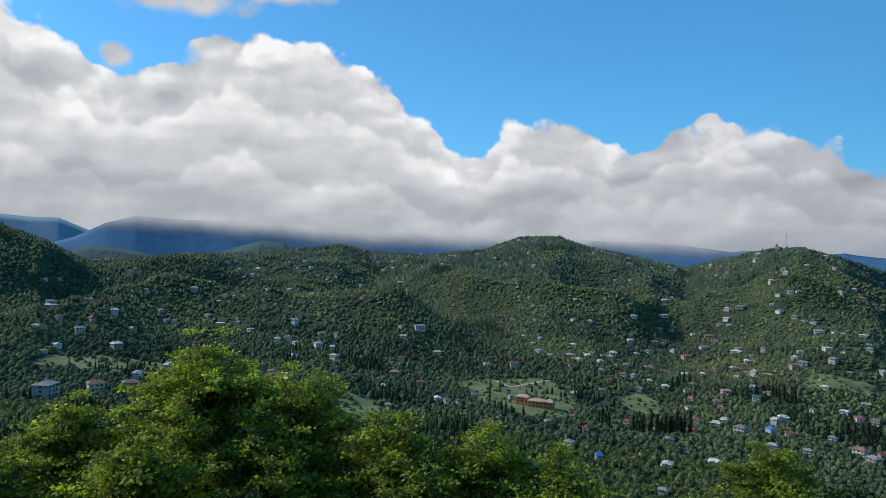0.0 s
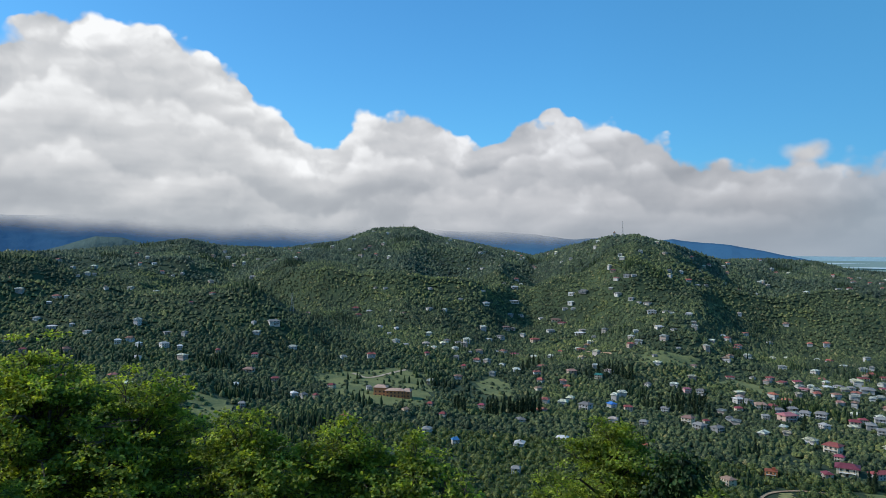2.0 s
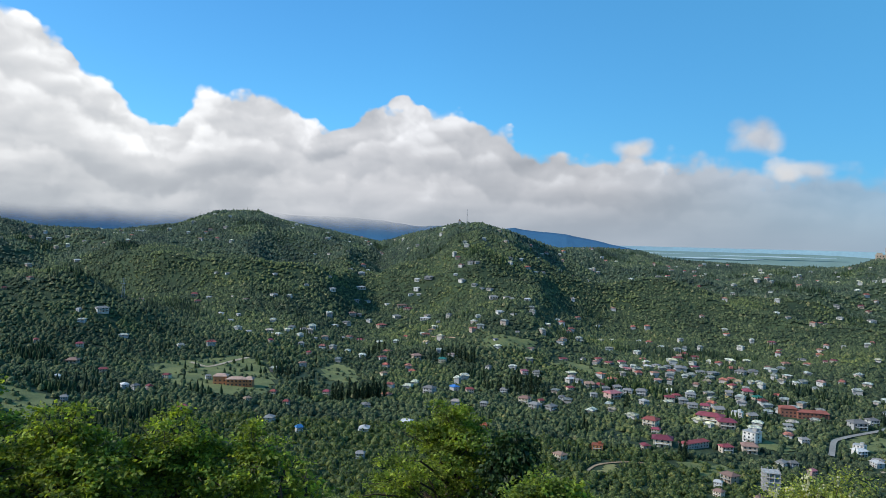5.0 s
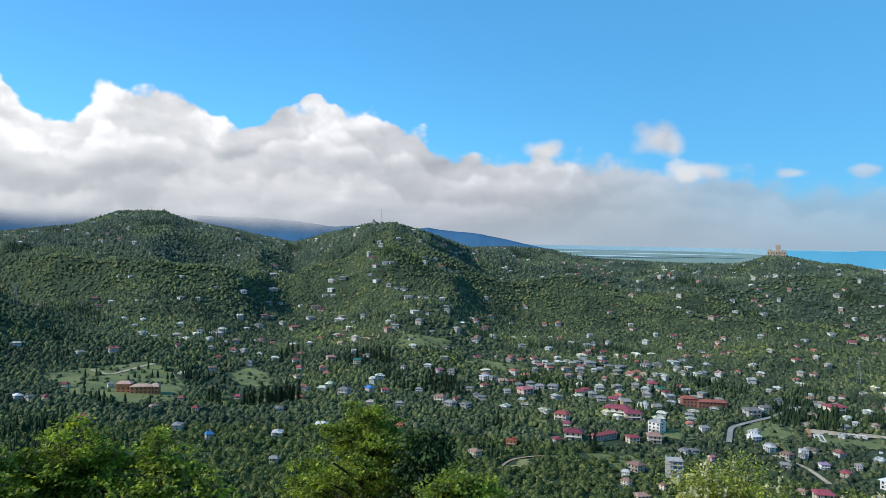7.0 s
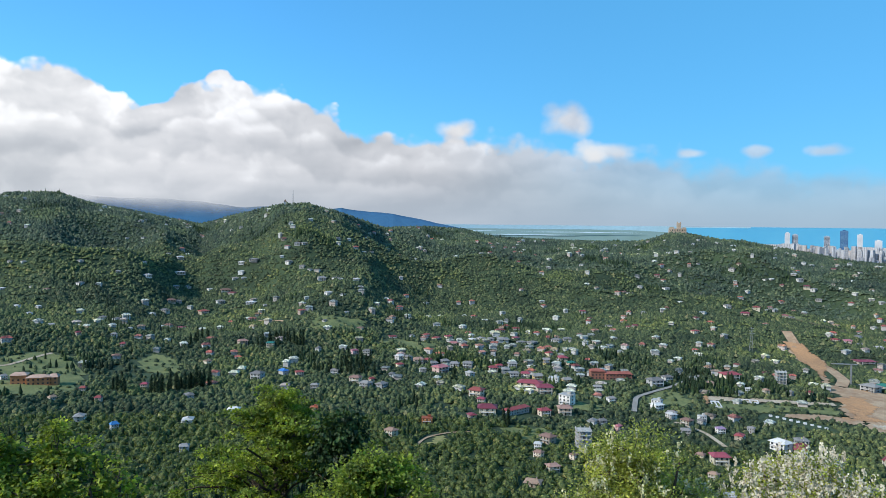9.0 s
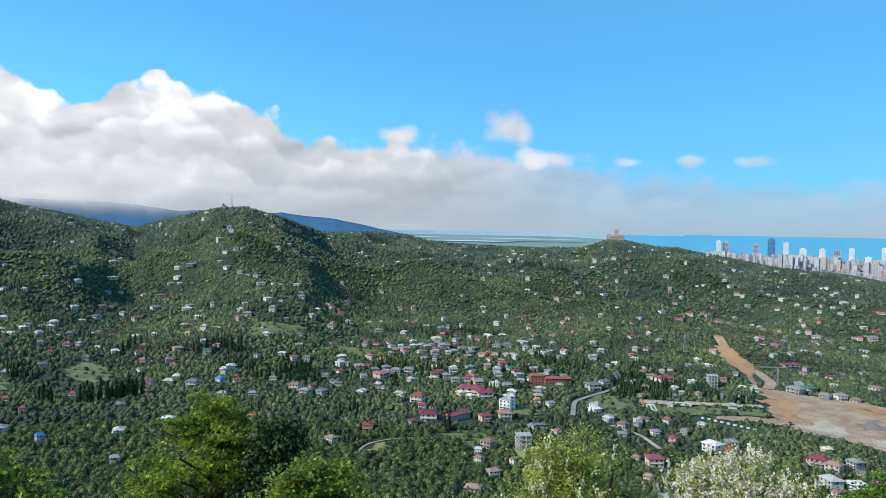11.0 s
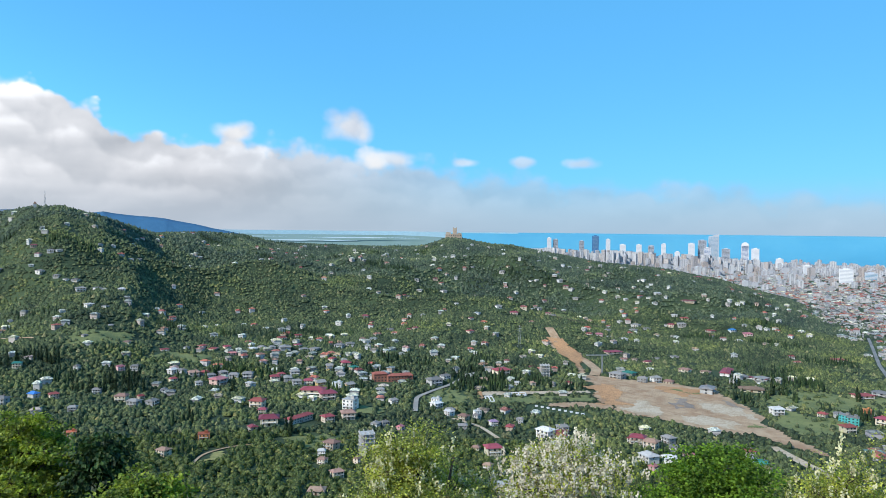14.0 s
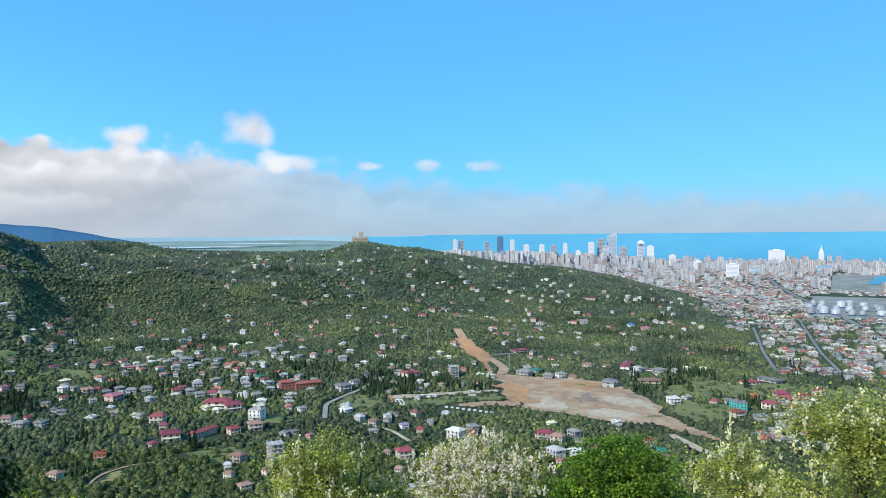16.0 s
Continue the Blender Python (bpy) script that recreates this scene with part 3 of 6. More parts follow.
patch("yard", [(89.4, 2380), (89.6, 3340), (97, 3340), (97, 2380)], YARD, "grey railway and harbour yard", "yard", 0.6, 14.0)
patch("harbour", [(91.6, 2740), (92.2, 3260), (97, 3260), (97, 2740)], sea_mat, "flat blue water of a harbour basin", "water", 1.6, 16.0, 3.0)
road("road", [(52.0, 640), (52.1, 694), (53.3, 725), (54.8, 761), (56.7, 834)], 4.5, asphalt, "pale grey winding village road")
road("road", [(35.1, 489), (35.6, 506), (37.1, 520), (37.7, 525), (39.5, 530)], 2.0, soil, "pale lane past a small field")
road("road", [(55.0, 622), (57.2, 602), (58.8, 567)], 4, gravel, "pale footpath down to the houses")
road("road", [(4.4, 772), (5.6, 753), (7.0, 775), (8.7, 799)], 4, gravel, "pale lane through an orchard")
road("road", [(62.4, 1110), (63.6, 1010), (65.3, 960), (66.2, 900), (66, 860)], 12, soil, "brown dirt road up the clay bank")
road("road", [(86.1, 985), (85.3, 1120), (84.9, 1280), (84.6, 1420)], 4.5, street, "straight grey city street")
road("road", [(90.2, 1000), (89, 1150), (88.3, 1330), (87.6, 1600)], 4.5, street, "straight grey city street")
road("road", [(91.5, 1500), (89.5, 1800), (87.5, 2150), (86.2, 2600), (85.6, 3000)], 12, street, "wide grey road through the city")
road("road", [(22.7, 985), (23.5, 964), (24.7, 930)], 2.5, soil, "pale track down the hillside")
road("road", [(78.8, 640), (81.5, 596), (84.5, 560)], 9, gravel, "pale dirt track leaving the building site")

PLOTS = []       # where houses stand


# ---------- woods ----------
def scatter(v, f, pos, size, rng, jitter=0.0):
    """Copies of one small mesh, each turned and with its own uneven outline, as one array pair."""
    n = len(pos)
    turn = rng.uniform(0, 2 * np.pi, n)
    c, s = np.cos(turn)[:, None], np.sin(turn)[:, None]
    q = np.repeat(v[None], n, 0)
    if jitter:
        q = q * (1 + rng.uniform(-jitter, jitter, (n, len(v), 1)))
    q = q * size[:, None, :]
    out = np.stack([q[..., 0] * c - q[..., 1] * s, q[..., 0] * s + q[..., 1] * c, q[..., 2]], -1) + pos[:, None, :]
    return out.reshape(-1, 3), (f[None] + (np.arange(n) * len(v))[:, None, None]).reshape(-1, f.shape[1])


def free_of(x, y, margin=8.0):
    ok = np.ones(len(x), bool)
    thin = np.random.default_rng(8).uniform(0, 1, len(x)) < 0.15
    for poly in CLEAR:
        ok &= ~inside(x, y, poly) | (thin if poly in SCRUB else False)
    for c, w in ROADS:
        box = (x > c[:, 0].min() - 20) & (x < c[:, 0].max() + 20) & (y > c[:, 1].min() - 20) & (y < c[:, 1].max() + 20)
        i = np.where(box & ok)[0]
        if len(i):
            d = np.hypot(x[i][:, None] - c[None, :, 0], y[i][:, None] - c[None, :, 1]).min(1)
            ok[i[d < w * 0.5 + 3.0]] = False
    cells = {}
    for hx, hy, hw in PLOTS:
        cells.setdefault((int(hx // 40), int(hy // 40)), []).append((hx, hy, hw))
    for i in np.where(ok)[0]:
        a, b = int(x[i] // 40), int(y[i] // 40)
        for da in (-1, 0, 1):
            for db in (-1, 0, 1):
                for hx, hy, hw in cells.get((a + da, b + db), ()):
                    back = (x[i] * hx + y[i] * hy) / math.hypot(hx, hy) - math.hypot(hx, hy)
                    if math.hypot(x[i] - hx, y[i] - hy) < hw * (0.55 if back > 0 else 0.66) + (1.5 if back > 0 else 3.0):
                        ok[i] = False
    return ok


def city_ness(x, y):
    """0 in the wooded hills, 1 where the town covers the plain."""
    r, az = np.hypot(x, y), np.degrees(np.arctan2(x, y))
    border = np.interp(r, [600, 640, 800, 830, 940, 970, 1200, 1500, 1800, 2200, 2400, 2700, 5000], [99, 87, 87, 99, 99, 86, 84.3, 81.5, 81.5, 78.0, 72.0, 55.0, 54.0])
    return ease(az - border + 4.5 * fbm(x / 130, y / 130, 3, 40.0), -1.2, 1.2)



# ---------- village houses ----------
def shade_mat(name, c, rough=0.8):
    return material(name, c, rough, vary=0.28, scale=0.5, patch=0.12, obj=True, bump=0.15, bump_scale=1.5)


wall_white, wall_cream, wall_grey = shade_mat("white_plaster", (0.60, 0.58, 0.54)), shade_mat("cream_plaster", (0.58, 0.50, 0.38)), shade_mat("grey_plaster", (0.40, 0.40, 0.39))
wall_pink, wall_orange, wall_yellow, wall_brick = shade_mat("pink_plaster", (0.60, 0.40, 0.36)), shade_mat("orange_plaster", (0.55, 0.24, 0.10)), shade_mat("yellow_plaster", (0.62, 0.48, 0.20)), shade_mat("bare_blocks", (0.34, 0.27, 0.22))
roof_red, roof_grey, roof_white, roof_brown = shade_mat("red_metal_roof", (0.27, 0.060, 0.062), 0.6), shade_mat("grey_sheet_roof", (0.235, 0.22, 0.205), 0.6), shade_mat("pale_zinc_roof", (0.56, 0.54, 0.51), 0.6), shade_mat("brown_tile_roof", (0.30, 0.19, 0.14), 0.8)
roof_blue, roof_green, roof_rose, roof_mauve, roof_rust = shade_mat("blue_metal_roof", (0.05, 0.20, 0.45), 0.5), shade_mat("green_metal_roof", (0.05, 0.25, 0.19), 0.5), shade_mat("rose_metal_roof", (0.36, 0.13, 0.14), 0.55), shade_mat("mauve_metal_roof", (0.34, 0.24, 0.36), 0.55), shade_mat("rusty_roof", (0.42, 0.15, 0.06), 0.8)
door_wood = shade_mat("dark_door_wood", (0.10, 0.06, 0.04))
rail_white = shade_mat("white_rail", (0.70, 0.69, 0.66))
WIN, DOOR = [], []


def hip_roof(bm, w, d, z, rise, over=0.7, ridge=0.45, lip=0.22):
    """A roof with eaves, a fascia of some thickness and a ridge; ridge 1 is a gable."""
    x, y = w / 2 + over, d / 2 + over
    lo = [bm.verts.new((sx * x, sy * y, z - lip)) for sx, sy in ((-1, -1), (1, -1), (1, 1), (-1, 1))]
    hi = [bm.verts.new((sx * x, sy * y, z)) for sx, sy in ((-1, -1), (1, -1), (1, 1), (-1, 1))]
    a, b = bm.verts.new((-x * ridge, 0, z + rise)), bm.verts.new((x * ridge, 0, z + rise))
    bm.faces.new(lo[::-1])
    for i in range(4):
        bm.faces.new((lo[i], lo[(i + 1) % 4], hi[(i + 1) % 4], hi[i]))
    bm.faces.new((hi[0], hi[1], b, a)), bm.faces.new((hi[2], hi[3], a, b)), bm.faces.new((hi[1], hi[2], b)), bm.faces.new((hi[3], hi[0], a))


def house(kind_name, label, wall, roof, w=10.0, d=8.5, storeys=2, flat=False, ridge=0.45, rise=2.2, balcony=True, cols=3):
    """One house with its own roof, windows, door, balcony and chimney; the front looks along -y."""
    root = new(kind_name)
    tagged(root, label, "house", "houses of the valley")
    h = 2.9 * storeys
    bm = bmesh.new()
    add_box(bm, 0, 0, -3.0, w, d, h + 3.0)
    part("wall", bm, wall, root)
    bm = bmesh.new()
    if flat:
        add_box(bm, 0, 0, h, w + 0.6, d + 0.6, 0.35)
        add_box(bm, w * 0.2, d * 0.1, h + 0.35, w * 0.3, d * 0.35, 2.3)
    else:
        hip_roof(bm, w, d, h + 0.12, rise, 0.95, ridge)
    part("roof", bm, roof, root)
    if not flat:
        bm = bmesh.new()
        add_box(bm, w * 0.22, d * 0.12, h + 0.6, 0.7, 0.7, rise + 0.3)
        part("chimney", bm, wall_brick, root)
    spots = []
    for s in range(storeys):
        z = 2.9 * s + 1.55
        for c in range(cols):
            x = w * ((c + 0.5) / cols - 0.5)
            if s == 0 and c == cols // 2:
                continue
            spots.append((x, -d / 2, z, 0))
        spots += [(-w / 2, 0, z, -90), (w / 2, 0, z, 90)]
    for x, y, z, turn in spots:
        if not WIN:
            bm = bmesh.new()
            add_box(bm, 0, 0, -0.7, 1.35, 0.12, 1.4)
            ob = part("window", bm, glass_dark, root)
            WIN.append(ob.data)
        else:
            ob = new("window", WIN[0])
            ob.parent = root
        ob.location, ob.rotation_euler = (x, y, z), (0, 0, radians(turn))
    if not DOOR:
        bm = bmesh.new()
        add_box(bm, 0, 0, 0, 1.1, 0.14, 2.1)
        ob = part("door", bm, door_wood, root)
        DOOR.append(ob.data)
    else:
        ob = new("door", DOOR[0])
        ob.parent = root
    ob.location = (0, -d / 2, 0.02)
    if balcony and storeys > 1:
        bm = bmesh.new()
        add_box(bm, 0, -d / 2 - 0.75, 2.75, w * 0.75, 1.5, 0.18)
        for k in range(5):
            add_box(bm, w * 0.75 * (k / 4 - 0.5) * 0.97, -d / 2 - 1.42, 0.0 if k in (0, 4) else 2.9, 0.16, 0.12, h if k in (0, 4) else 0.8)
        deck = part("balcony", bm, rail_white, root)
        bm = bmesh.new()
        add_box(bm, 0, -d / 2 - 1.42, 3.62, w * 0.75, 0.10, 0.14)
        part("rail", bm, door_wood, deck, "dark wooden rail")
    return root


KINDS = {
    "W": (("white plastered house with a grey sheet roof", wall_white, roof_grey), {}),
    "M": (("white house under a bright zinc roof", wall_white, roof_white), {}),
    "R": (("pale house with a dark red metal roof", wall_cream, roof_red), {}),
    "G": (("grey plastered house with a grey sheet roof", wall_grey, roof_grey), {}),
    "B": (("pale house with a bright blue metal roof", wall_white, roof_blue), dict(rise=3.0)),
    "T": (("house with a faded brown tiled roof", wall_cream, roof_brown), {}),
    "E": (("pale house with a green metal roof", wall_cream, roof_green), {}),
    "O": (("orange house with a rusty roof", wall_orange, roof_rust), dict(flat=True)),
    "P": (("pink house with a rose metal roof", wall_pink, roof_rose), {}),
    "V": (("white house with a mauve metal roof", wall_white, roof_mauve), {}),
    "A": (("tan house with a weathered tan roof", wall_cream, roof_brown), dict(storeys=1)),
    "Y": (("yellow plastered house with a grey roof", wall_yellow, roof_grey), dict(ridge=0.9, rise=3.2)),
    "S": (("grey three-storey house with a sheet roof", wall_grey, roof_grey), dict(storeys=3)),
    "F": (("white three-storey flat-roofed block", wall_white, roof_white), dict(storeys=3, flat=True)),
    "K": (("teal flat-roofed commercial block", shade_mat("teal_cladding", (0.06, 0.30, 0.28)), roof_grey), dict(storeys=3, flat=True, balcony=False)),
    "L": (("long low white building with a red roof", wall_white, roof_red), dict(w=30.0, d=9.0, cols=8, balcony=False, ridge=0.8)),
}
HOUSES = []
HOUSES += [(98, 541, 9.4, 'W'), (160, 505, 10.3, 'M'), (114, 513, 6.1, 'B'), (121, 594, 6.6, 'R'), (164, 631, 7.6, 'R'), (39, 571, 8.9, 'R'), (185, 581, 9.5, 'G'), (199, 521, 10.8, 'M'), (265, 635, 13.4, 'G'), (294, 642, 9.9, 'B'), (306, 632, 9.8, 'R'), (294, 577, 8.6, 'G'), (341, 627, 9.4, 'G'), (342, 588, 12.7, 'T'), (339, 564, 12.3, 'G'), (189, 810, 7.1, 'R'), (308, 780, 12.5, 'T'), (331, 757, 10.9, 'E'), (246, 715, 8.2, 'T'), (140, 449, 7.3, 'G'), (258, 508, 8.9, 'O'), (371, 720, 7.5, 'W'), (405, 699, 9.5, 'P'), (417, 692, 10.7, 'W'), (189, 849, 8.2, 'W'), (153, 848, 6.7, 'R'), (214, 885, 7.1, 'M'), (260, 926, 7.5, 'M')]
HOUSES += [(293, 952, 11.7, 'R'), (419, 796, 7.0, 'W'), (463, 820, 7.3, 'W'), (455, 772, 10.5, 'T'), (7, 644, 7.5, 'W'), (34, 697, 8.1, 'R'), (18, 644, 6.0, 'R'), (69, 693, 5.4, 'W'), (91, 603, 6.6, 'T'), (117, 631, 6.0, 'R'), (383, 229, 7.6, 'F'), (397, 220, 12.0, 'M'), (321, 444, 10.7, 'O'), (351, 557, 11.3, 'G'), (356, 582, 6.4, 'R'), (449, 638, 13.3, 'T'), (444, 592, 17.3, 'P'), (473, 605, 12.0, 'G'), (447, 656, 11.1, 'G'), (456, 620, 10.8, 'G'), (474, 624, 11.0, 'G'), (486, 599, 13.2, 'G'), (461, 637, 10.4, 'R'), (427, 599, 8.6, 'W'), (385, 592, 8.2, 'W'), (419, 629, 8.8, 'R'), (583, 709, 12.2, 'M'), (595, 707, 10.8, 'G')]
HOUSES += [(603, 697, 10.8, 'W'), (653, 736, 13.8, 'R'), (611, 683, 19.3, 'G'), (685, 739, 11.8, 'R'), (637, 688, 10.9, 'R'), (627, 667, 12.8, 'G'), (637, 658, 14.3, 'G'), (546, 700, 12.5, 'P'), (544, 735, 12.1, 'R'), (564, 735, 10.8, 'R'), (491, 754, 11.9, 'R'), (520, 754, 7.2, 'W'), (541, 752, 10.8, 'R'), (461, 564, 10.2, 'M'), (413, 496, 15.1, 'R'), (401, 475, 8.7, 'R'), (498, 571, 11.8, 'R'), (515, 581, 9.1, 'R'), (279, 429, 10.0, 'T'), (361, 439, 8.8, 'R'), (383, 446, 18.3, 'R'), (407, 438, 30.3, 'L'), (425, 423, 11.7, 'R'), (444, 418, 14.3, 'T'), (482, 499, 27.1, 'R'), (482, 480, 18.5, 'R'), (515, 500, 12.3, 'F'), (531, 498, 10.2, 'Y')]
HOUSES += [(470, 440, 15.1, 'F'), (500, 541, 11.5, 'G'), (511, 536, 11.5, 'R'), (514, 522, 11.4, 'Y'), (532, 579, 12.2, 'G'), (505, 560, 11.7, 'G'), (613, 604, 10.0, 'R'), (575, 571, 8.2, 'Y'), (608, 577, 14.3, 'R'), (673, 650, 14.6, 'G'), (689, 646, 14.7, 'W'), (441, 663, 11.1, 'M'), (532, 391, 11.8, 'M'), (519, 367, 9.9, 'M'), (515, 349, 10.6, 'T'), (526, 343, 7.3, 'W'), (490, 333, 9.2, 'G'), (520, 322, 8.6, 'V'), (517, 304, 9.3, 'R'), (544, 310, 7.3, 'G'), (515, 428, 9.4, 'W'), (538, 464, 9.9, 'W'), (441, 385, 9.1, 'G'), (449, 382, 8.2, 'G'), (448, 365, 6.7, 'P'), (374, 368, 12.2, 'T'), (357, 361, 6.7, 'M'), (344, 347, 7.6, 'T')]
HOUSES += [(363, 333, 6.5, 'T'), (333, 323, 9.8, 'T'), (303, 310, 11.9, 'A'), (452, 295, 7.6, 'A'), (452, 280, 14.5, 'R'), (420, 264, 7.7, 'T'), (523, 274, 16.0, 'M'), (547, 271, 11.8, 'G'), (525, 261, 11.4, 'R'), (560, 211, 14.9, 'R'), (557, 199, 13.8, 'T'), (581, 193, 11.9, 'G'), (520, 187, 15.0, 'M'), (528, 174, 13.0, 'M'), (713, 432, 22.7, 'R'), (662, 423, 9.8, 'T'), (778, 428, 8.3, 'R'), (674, 388, 7.3, 'M'), (686, 376, 7.3, 'T'), (701, 360, 7.4, 'G'), (718, 349, 7.5, 'R'), (796, 325, 20.1, 'G'), (823, 322, 17.2, 'E'), (795, 295, 13.2, 'G'), (809, 285, 13.4, 'W'), (812, 271, 13.3, 'A'), (936, 390, 27.7, 'R'), (921, 336, 13.0, 'R')]
HOUSES += [(983, 321, 12.0, 'W'), (953, 336, 11.8, 'G'), (611, 452, 17.7, 'G'), (640, 459, 12.3, 'G'), (602, 559, 10.9, 'E'), (587, 582, 9.6, 'Y'), (504, 178, 7.5, 'P'), (561, 129, 11.2, 'M'), (572, 120, 9.1, 'E'), (593, 134, 9.5, 'R'), (558, 114, 8.9, 'T'), (793, 223, 22.5, 'G'), (920, 236, 44.5, 'L'), (912, 201, 32.8, 'L'), (839, 189, 30.2, 'A'), (748, 145, 14.8, 'M'), (764, 108, 10.2, 'R'), (774, 96, 10.3, 'W'), (750, 81, 12.9, 'K'), (797, 74, 11.2, 'O'), (882, 87, 24.1, 'R'), (907, 68, 31.9, 'G'), (770, 57, 18.0, 'R'), (803, 41, 25.1, 'R'), (777, 30, 18.2, 'M'), (721, 82, 14.1, 'R'), (1123, 142, 22.0, 'R'), (-280, 517, 17.9, 'S')]
HOUSES += [(-263, 557, 15.0, 'T'), (-250, 589, 15.0, 'A'), (-255, 690, 16.0, 'M'), (-364, 690, 8.8, 'M'), (-325, 729, 12.4, 'M'), (-156, 777, 8.9, 'M'), (-139, 826, 10.9, 'M'), (-122, 821, 7.2, 'M'), (-164, 822, 7.3, 'M'), (-186, 827, 8.8, 'M'), (-143, 870, 9.9, 'W'), (-46, 757, 13.2, 'A'), (-43, 807, 9.2, 'R'), (-19, 722, 9.4, 'R'), (-41, 591, 6.6, 'G'), (-236, 448, 7.4, 'R'), (-122, 421, 11.4, 'R'), (-276, 819, 9.0, 'R'), (-82, 814, 7.1, 'R'), (-52, 672, 4.7, 'M'), (-226, 863, 9.3, 'M'), (-123, 861, 7.5, 'W'), (-1, 648, 8.4, 'M'), (-372, 749, 12.3, 'S'), (-436, 808, 9.8, 'M'), (-429, 805, 7.5, 'M'), (-635, 1324, 18.1, 'W'), (-553, 1010, 8.5, 'M')]
HOUSES += [(-512, 1208, 8.6, 'M'), (-535, 1161, 6.3, 'M'), (-553, 1205, 9.8, 'W'), (-289, 941, 7.3, 'M'), (-274, 957, 5.7, 'M'), (-369, 1319, 7.9, 'M'), (-334, 1314, 8.9, 'W'), (-351, 1283, 7.6, 'M'), (-259, 1427, 10.7, 'M'), (-297, 1413, 8.3, 'W'), (-140, 1574, 11.6, 'M'), (-80, 1388, 13.7, 'M'), (-103, 948, 7.9, 'R'), (-126, 932, 6.1, 'R'), (-204, 1393, 6.9, 'M'), (-219, 1383, 6.9, 'W'), (-232, 967, 5.8, 'W'), (-346, 895, 7.9, 'M'), (-332, 879, 10.0, 'W'), (-324, 882, 8.5, 'W'), (-291, 906, 8.6, 'M'), (-269, 886, 12.9, 'M'), (-248, 886, 6.8, 'M'), (-303, 850, 7.4, 'T'), (-49, 889, 6.5, 'M'), (-26, 892, 16.1, 'W'), (-378, 928, 5.7, 'W'), (-499, 834, 7.2, 'M')]
HOUSES += [(-556, 1054, 8.8, 'W'), (-9, 1692, 9.7, 'W'), (-77, 1534, 8.8, 'W'), (90, 1122, 12.0, 'R'), (92, 1094, 10.9, 'R'), (109, 1101, 9.1, 'M'), (125, 1165, 6.7, 'W'), (140, 1154, 8.5, 'W'), (115, 1009, 9.1, 'M'), (138, 1009, 6.7, 'M'), (122, 966, 8.1, 'M'), (135, 896, 8.1, 'M'), (165, 913, 9.2, 'M'), (293, 1108, 12.2, 'M'), (368, 1203, 19.7, 'M'), (314, 1065, 13.7, 'T'), (326, 1069, 9.1, 'G'), (269, 996, 10.2, 'M'), (292, 1019, 13.1, 'W'), (398, 1145, 10.0, 'M'), (367, 1159, 12.0, 'W'), (343, 1140, 11.7, 'W'), (388, 1264, 14.1, 'M'), (299, 1150, 8.8, 'W'), (370, 1271, 8.7, 'M'), (451, 1146, 11.2, 'M'), (465, 1128, 17.0, 'G'), (445, 1131, 13.0, 'M')]
HOUSES += [(435, 1133, 11.9, 'W'), (444, 1119, 9.9, 'M'), (414, 1118, 19.6, 'A'), (416, 1096, 14.4, 'R'), (383, 1057, 13.9, 'W'), (418, 1026, 17.3, 'M'), (347, 1025, 15.1, 'R'), (426, 993, 7.1, 'W'), (496, 1064, 12.5, 'W'), (493, 1083, 8.8, 'M'), (521, 1014, 12.2, 'W'), (506, 1037, 10.5, 'W'), (512, 1023, 8.5, 'W'), (511, 981, 16.3, 'W'), (527, 968, 11.8, 'W'), (473, 888, 12.3, 'M'), (484, 870, 9.8, 'W'), (549, 944, 11.7, 'M'), (521, 1136, 11.3, 'R'), (522, 1087, 11.9, 'W'), (530, 1079, 10.8, 'W'), (601, 1096, 9.3, 'W'), (632, 1113, 9.4, 'M'), (645, 1085, 10.4, 'M'), (666, 1093, 8.4, 'W'), (560, 1426, 10.1, 'W'), (461, 1841, 9.4, 'W'), (398, 1552, 13.1, 'M')]
HOUSES += [(486, 1687, 8.7, 'M'), (355, 1484, 8.8, 'W'), (379, 1460, 11.1, 'W'), (210, 1143, 8.6, 'M'), (197, 1076, 10.8, 'W'), (253, 1110, 8.4, 'W'), (141, 1087, 6.3, 'W'), (155, 1063, 8.8, 'T'), (198, 948, 11.9, 'W'), (211, 936, 10.2, 'W'), (1090, 844, 12.2, 'M'), (1047, 846, 8.6, 'R'), (1053, 838, 13.0, 'W'), (1128, 815, 14.6, 'W'), (1158, 857, 12.8, 'R'), (1116, 872, 12.6, 'W'), (1153, 839, 10.3, 'R'), (1450, 1129, 10.4, 'M'), (1521, 1104, 9.1, 'M'), (1428, 1028, 9.9, 'M'), (1291, 876, 8.8, 'W'), (1291, 1078, 9.5, 'M'), (1269, 843, 8.6, 'W'), (1316, 784, 8.7, 'R'), (1298, 787, 14.7, 'W'), (1518, 854, 9.9, 'M'), (1559, 842, 8.6, 'W'), (1637, 945, 9.2, 'W')]
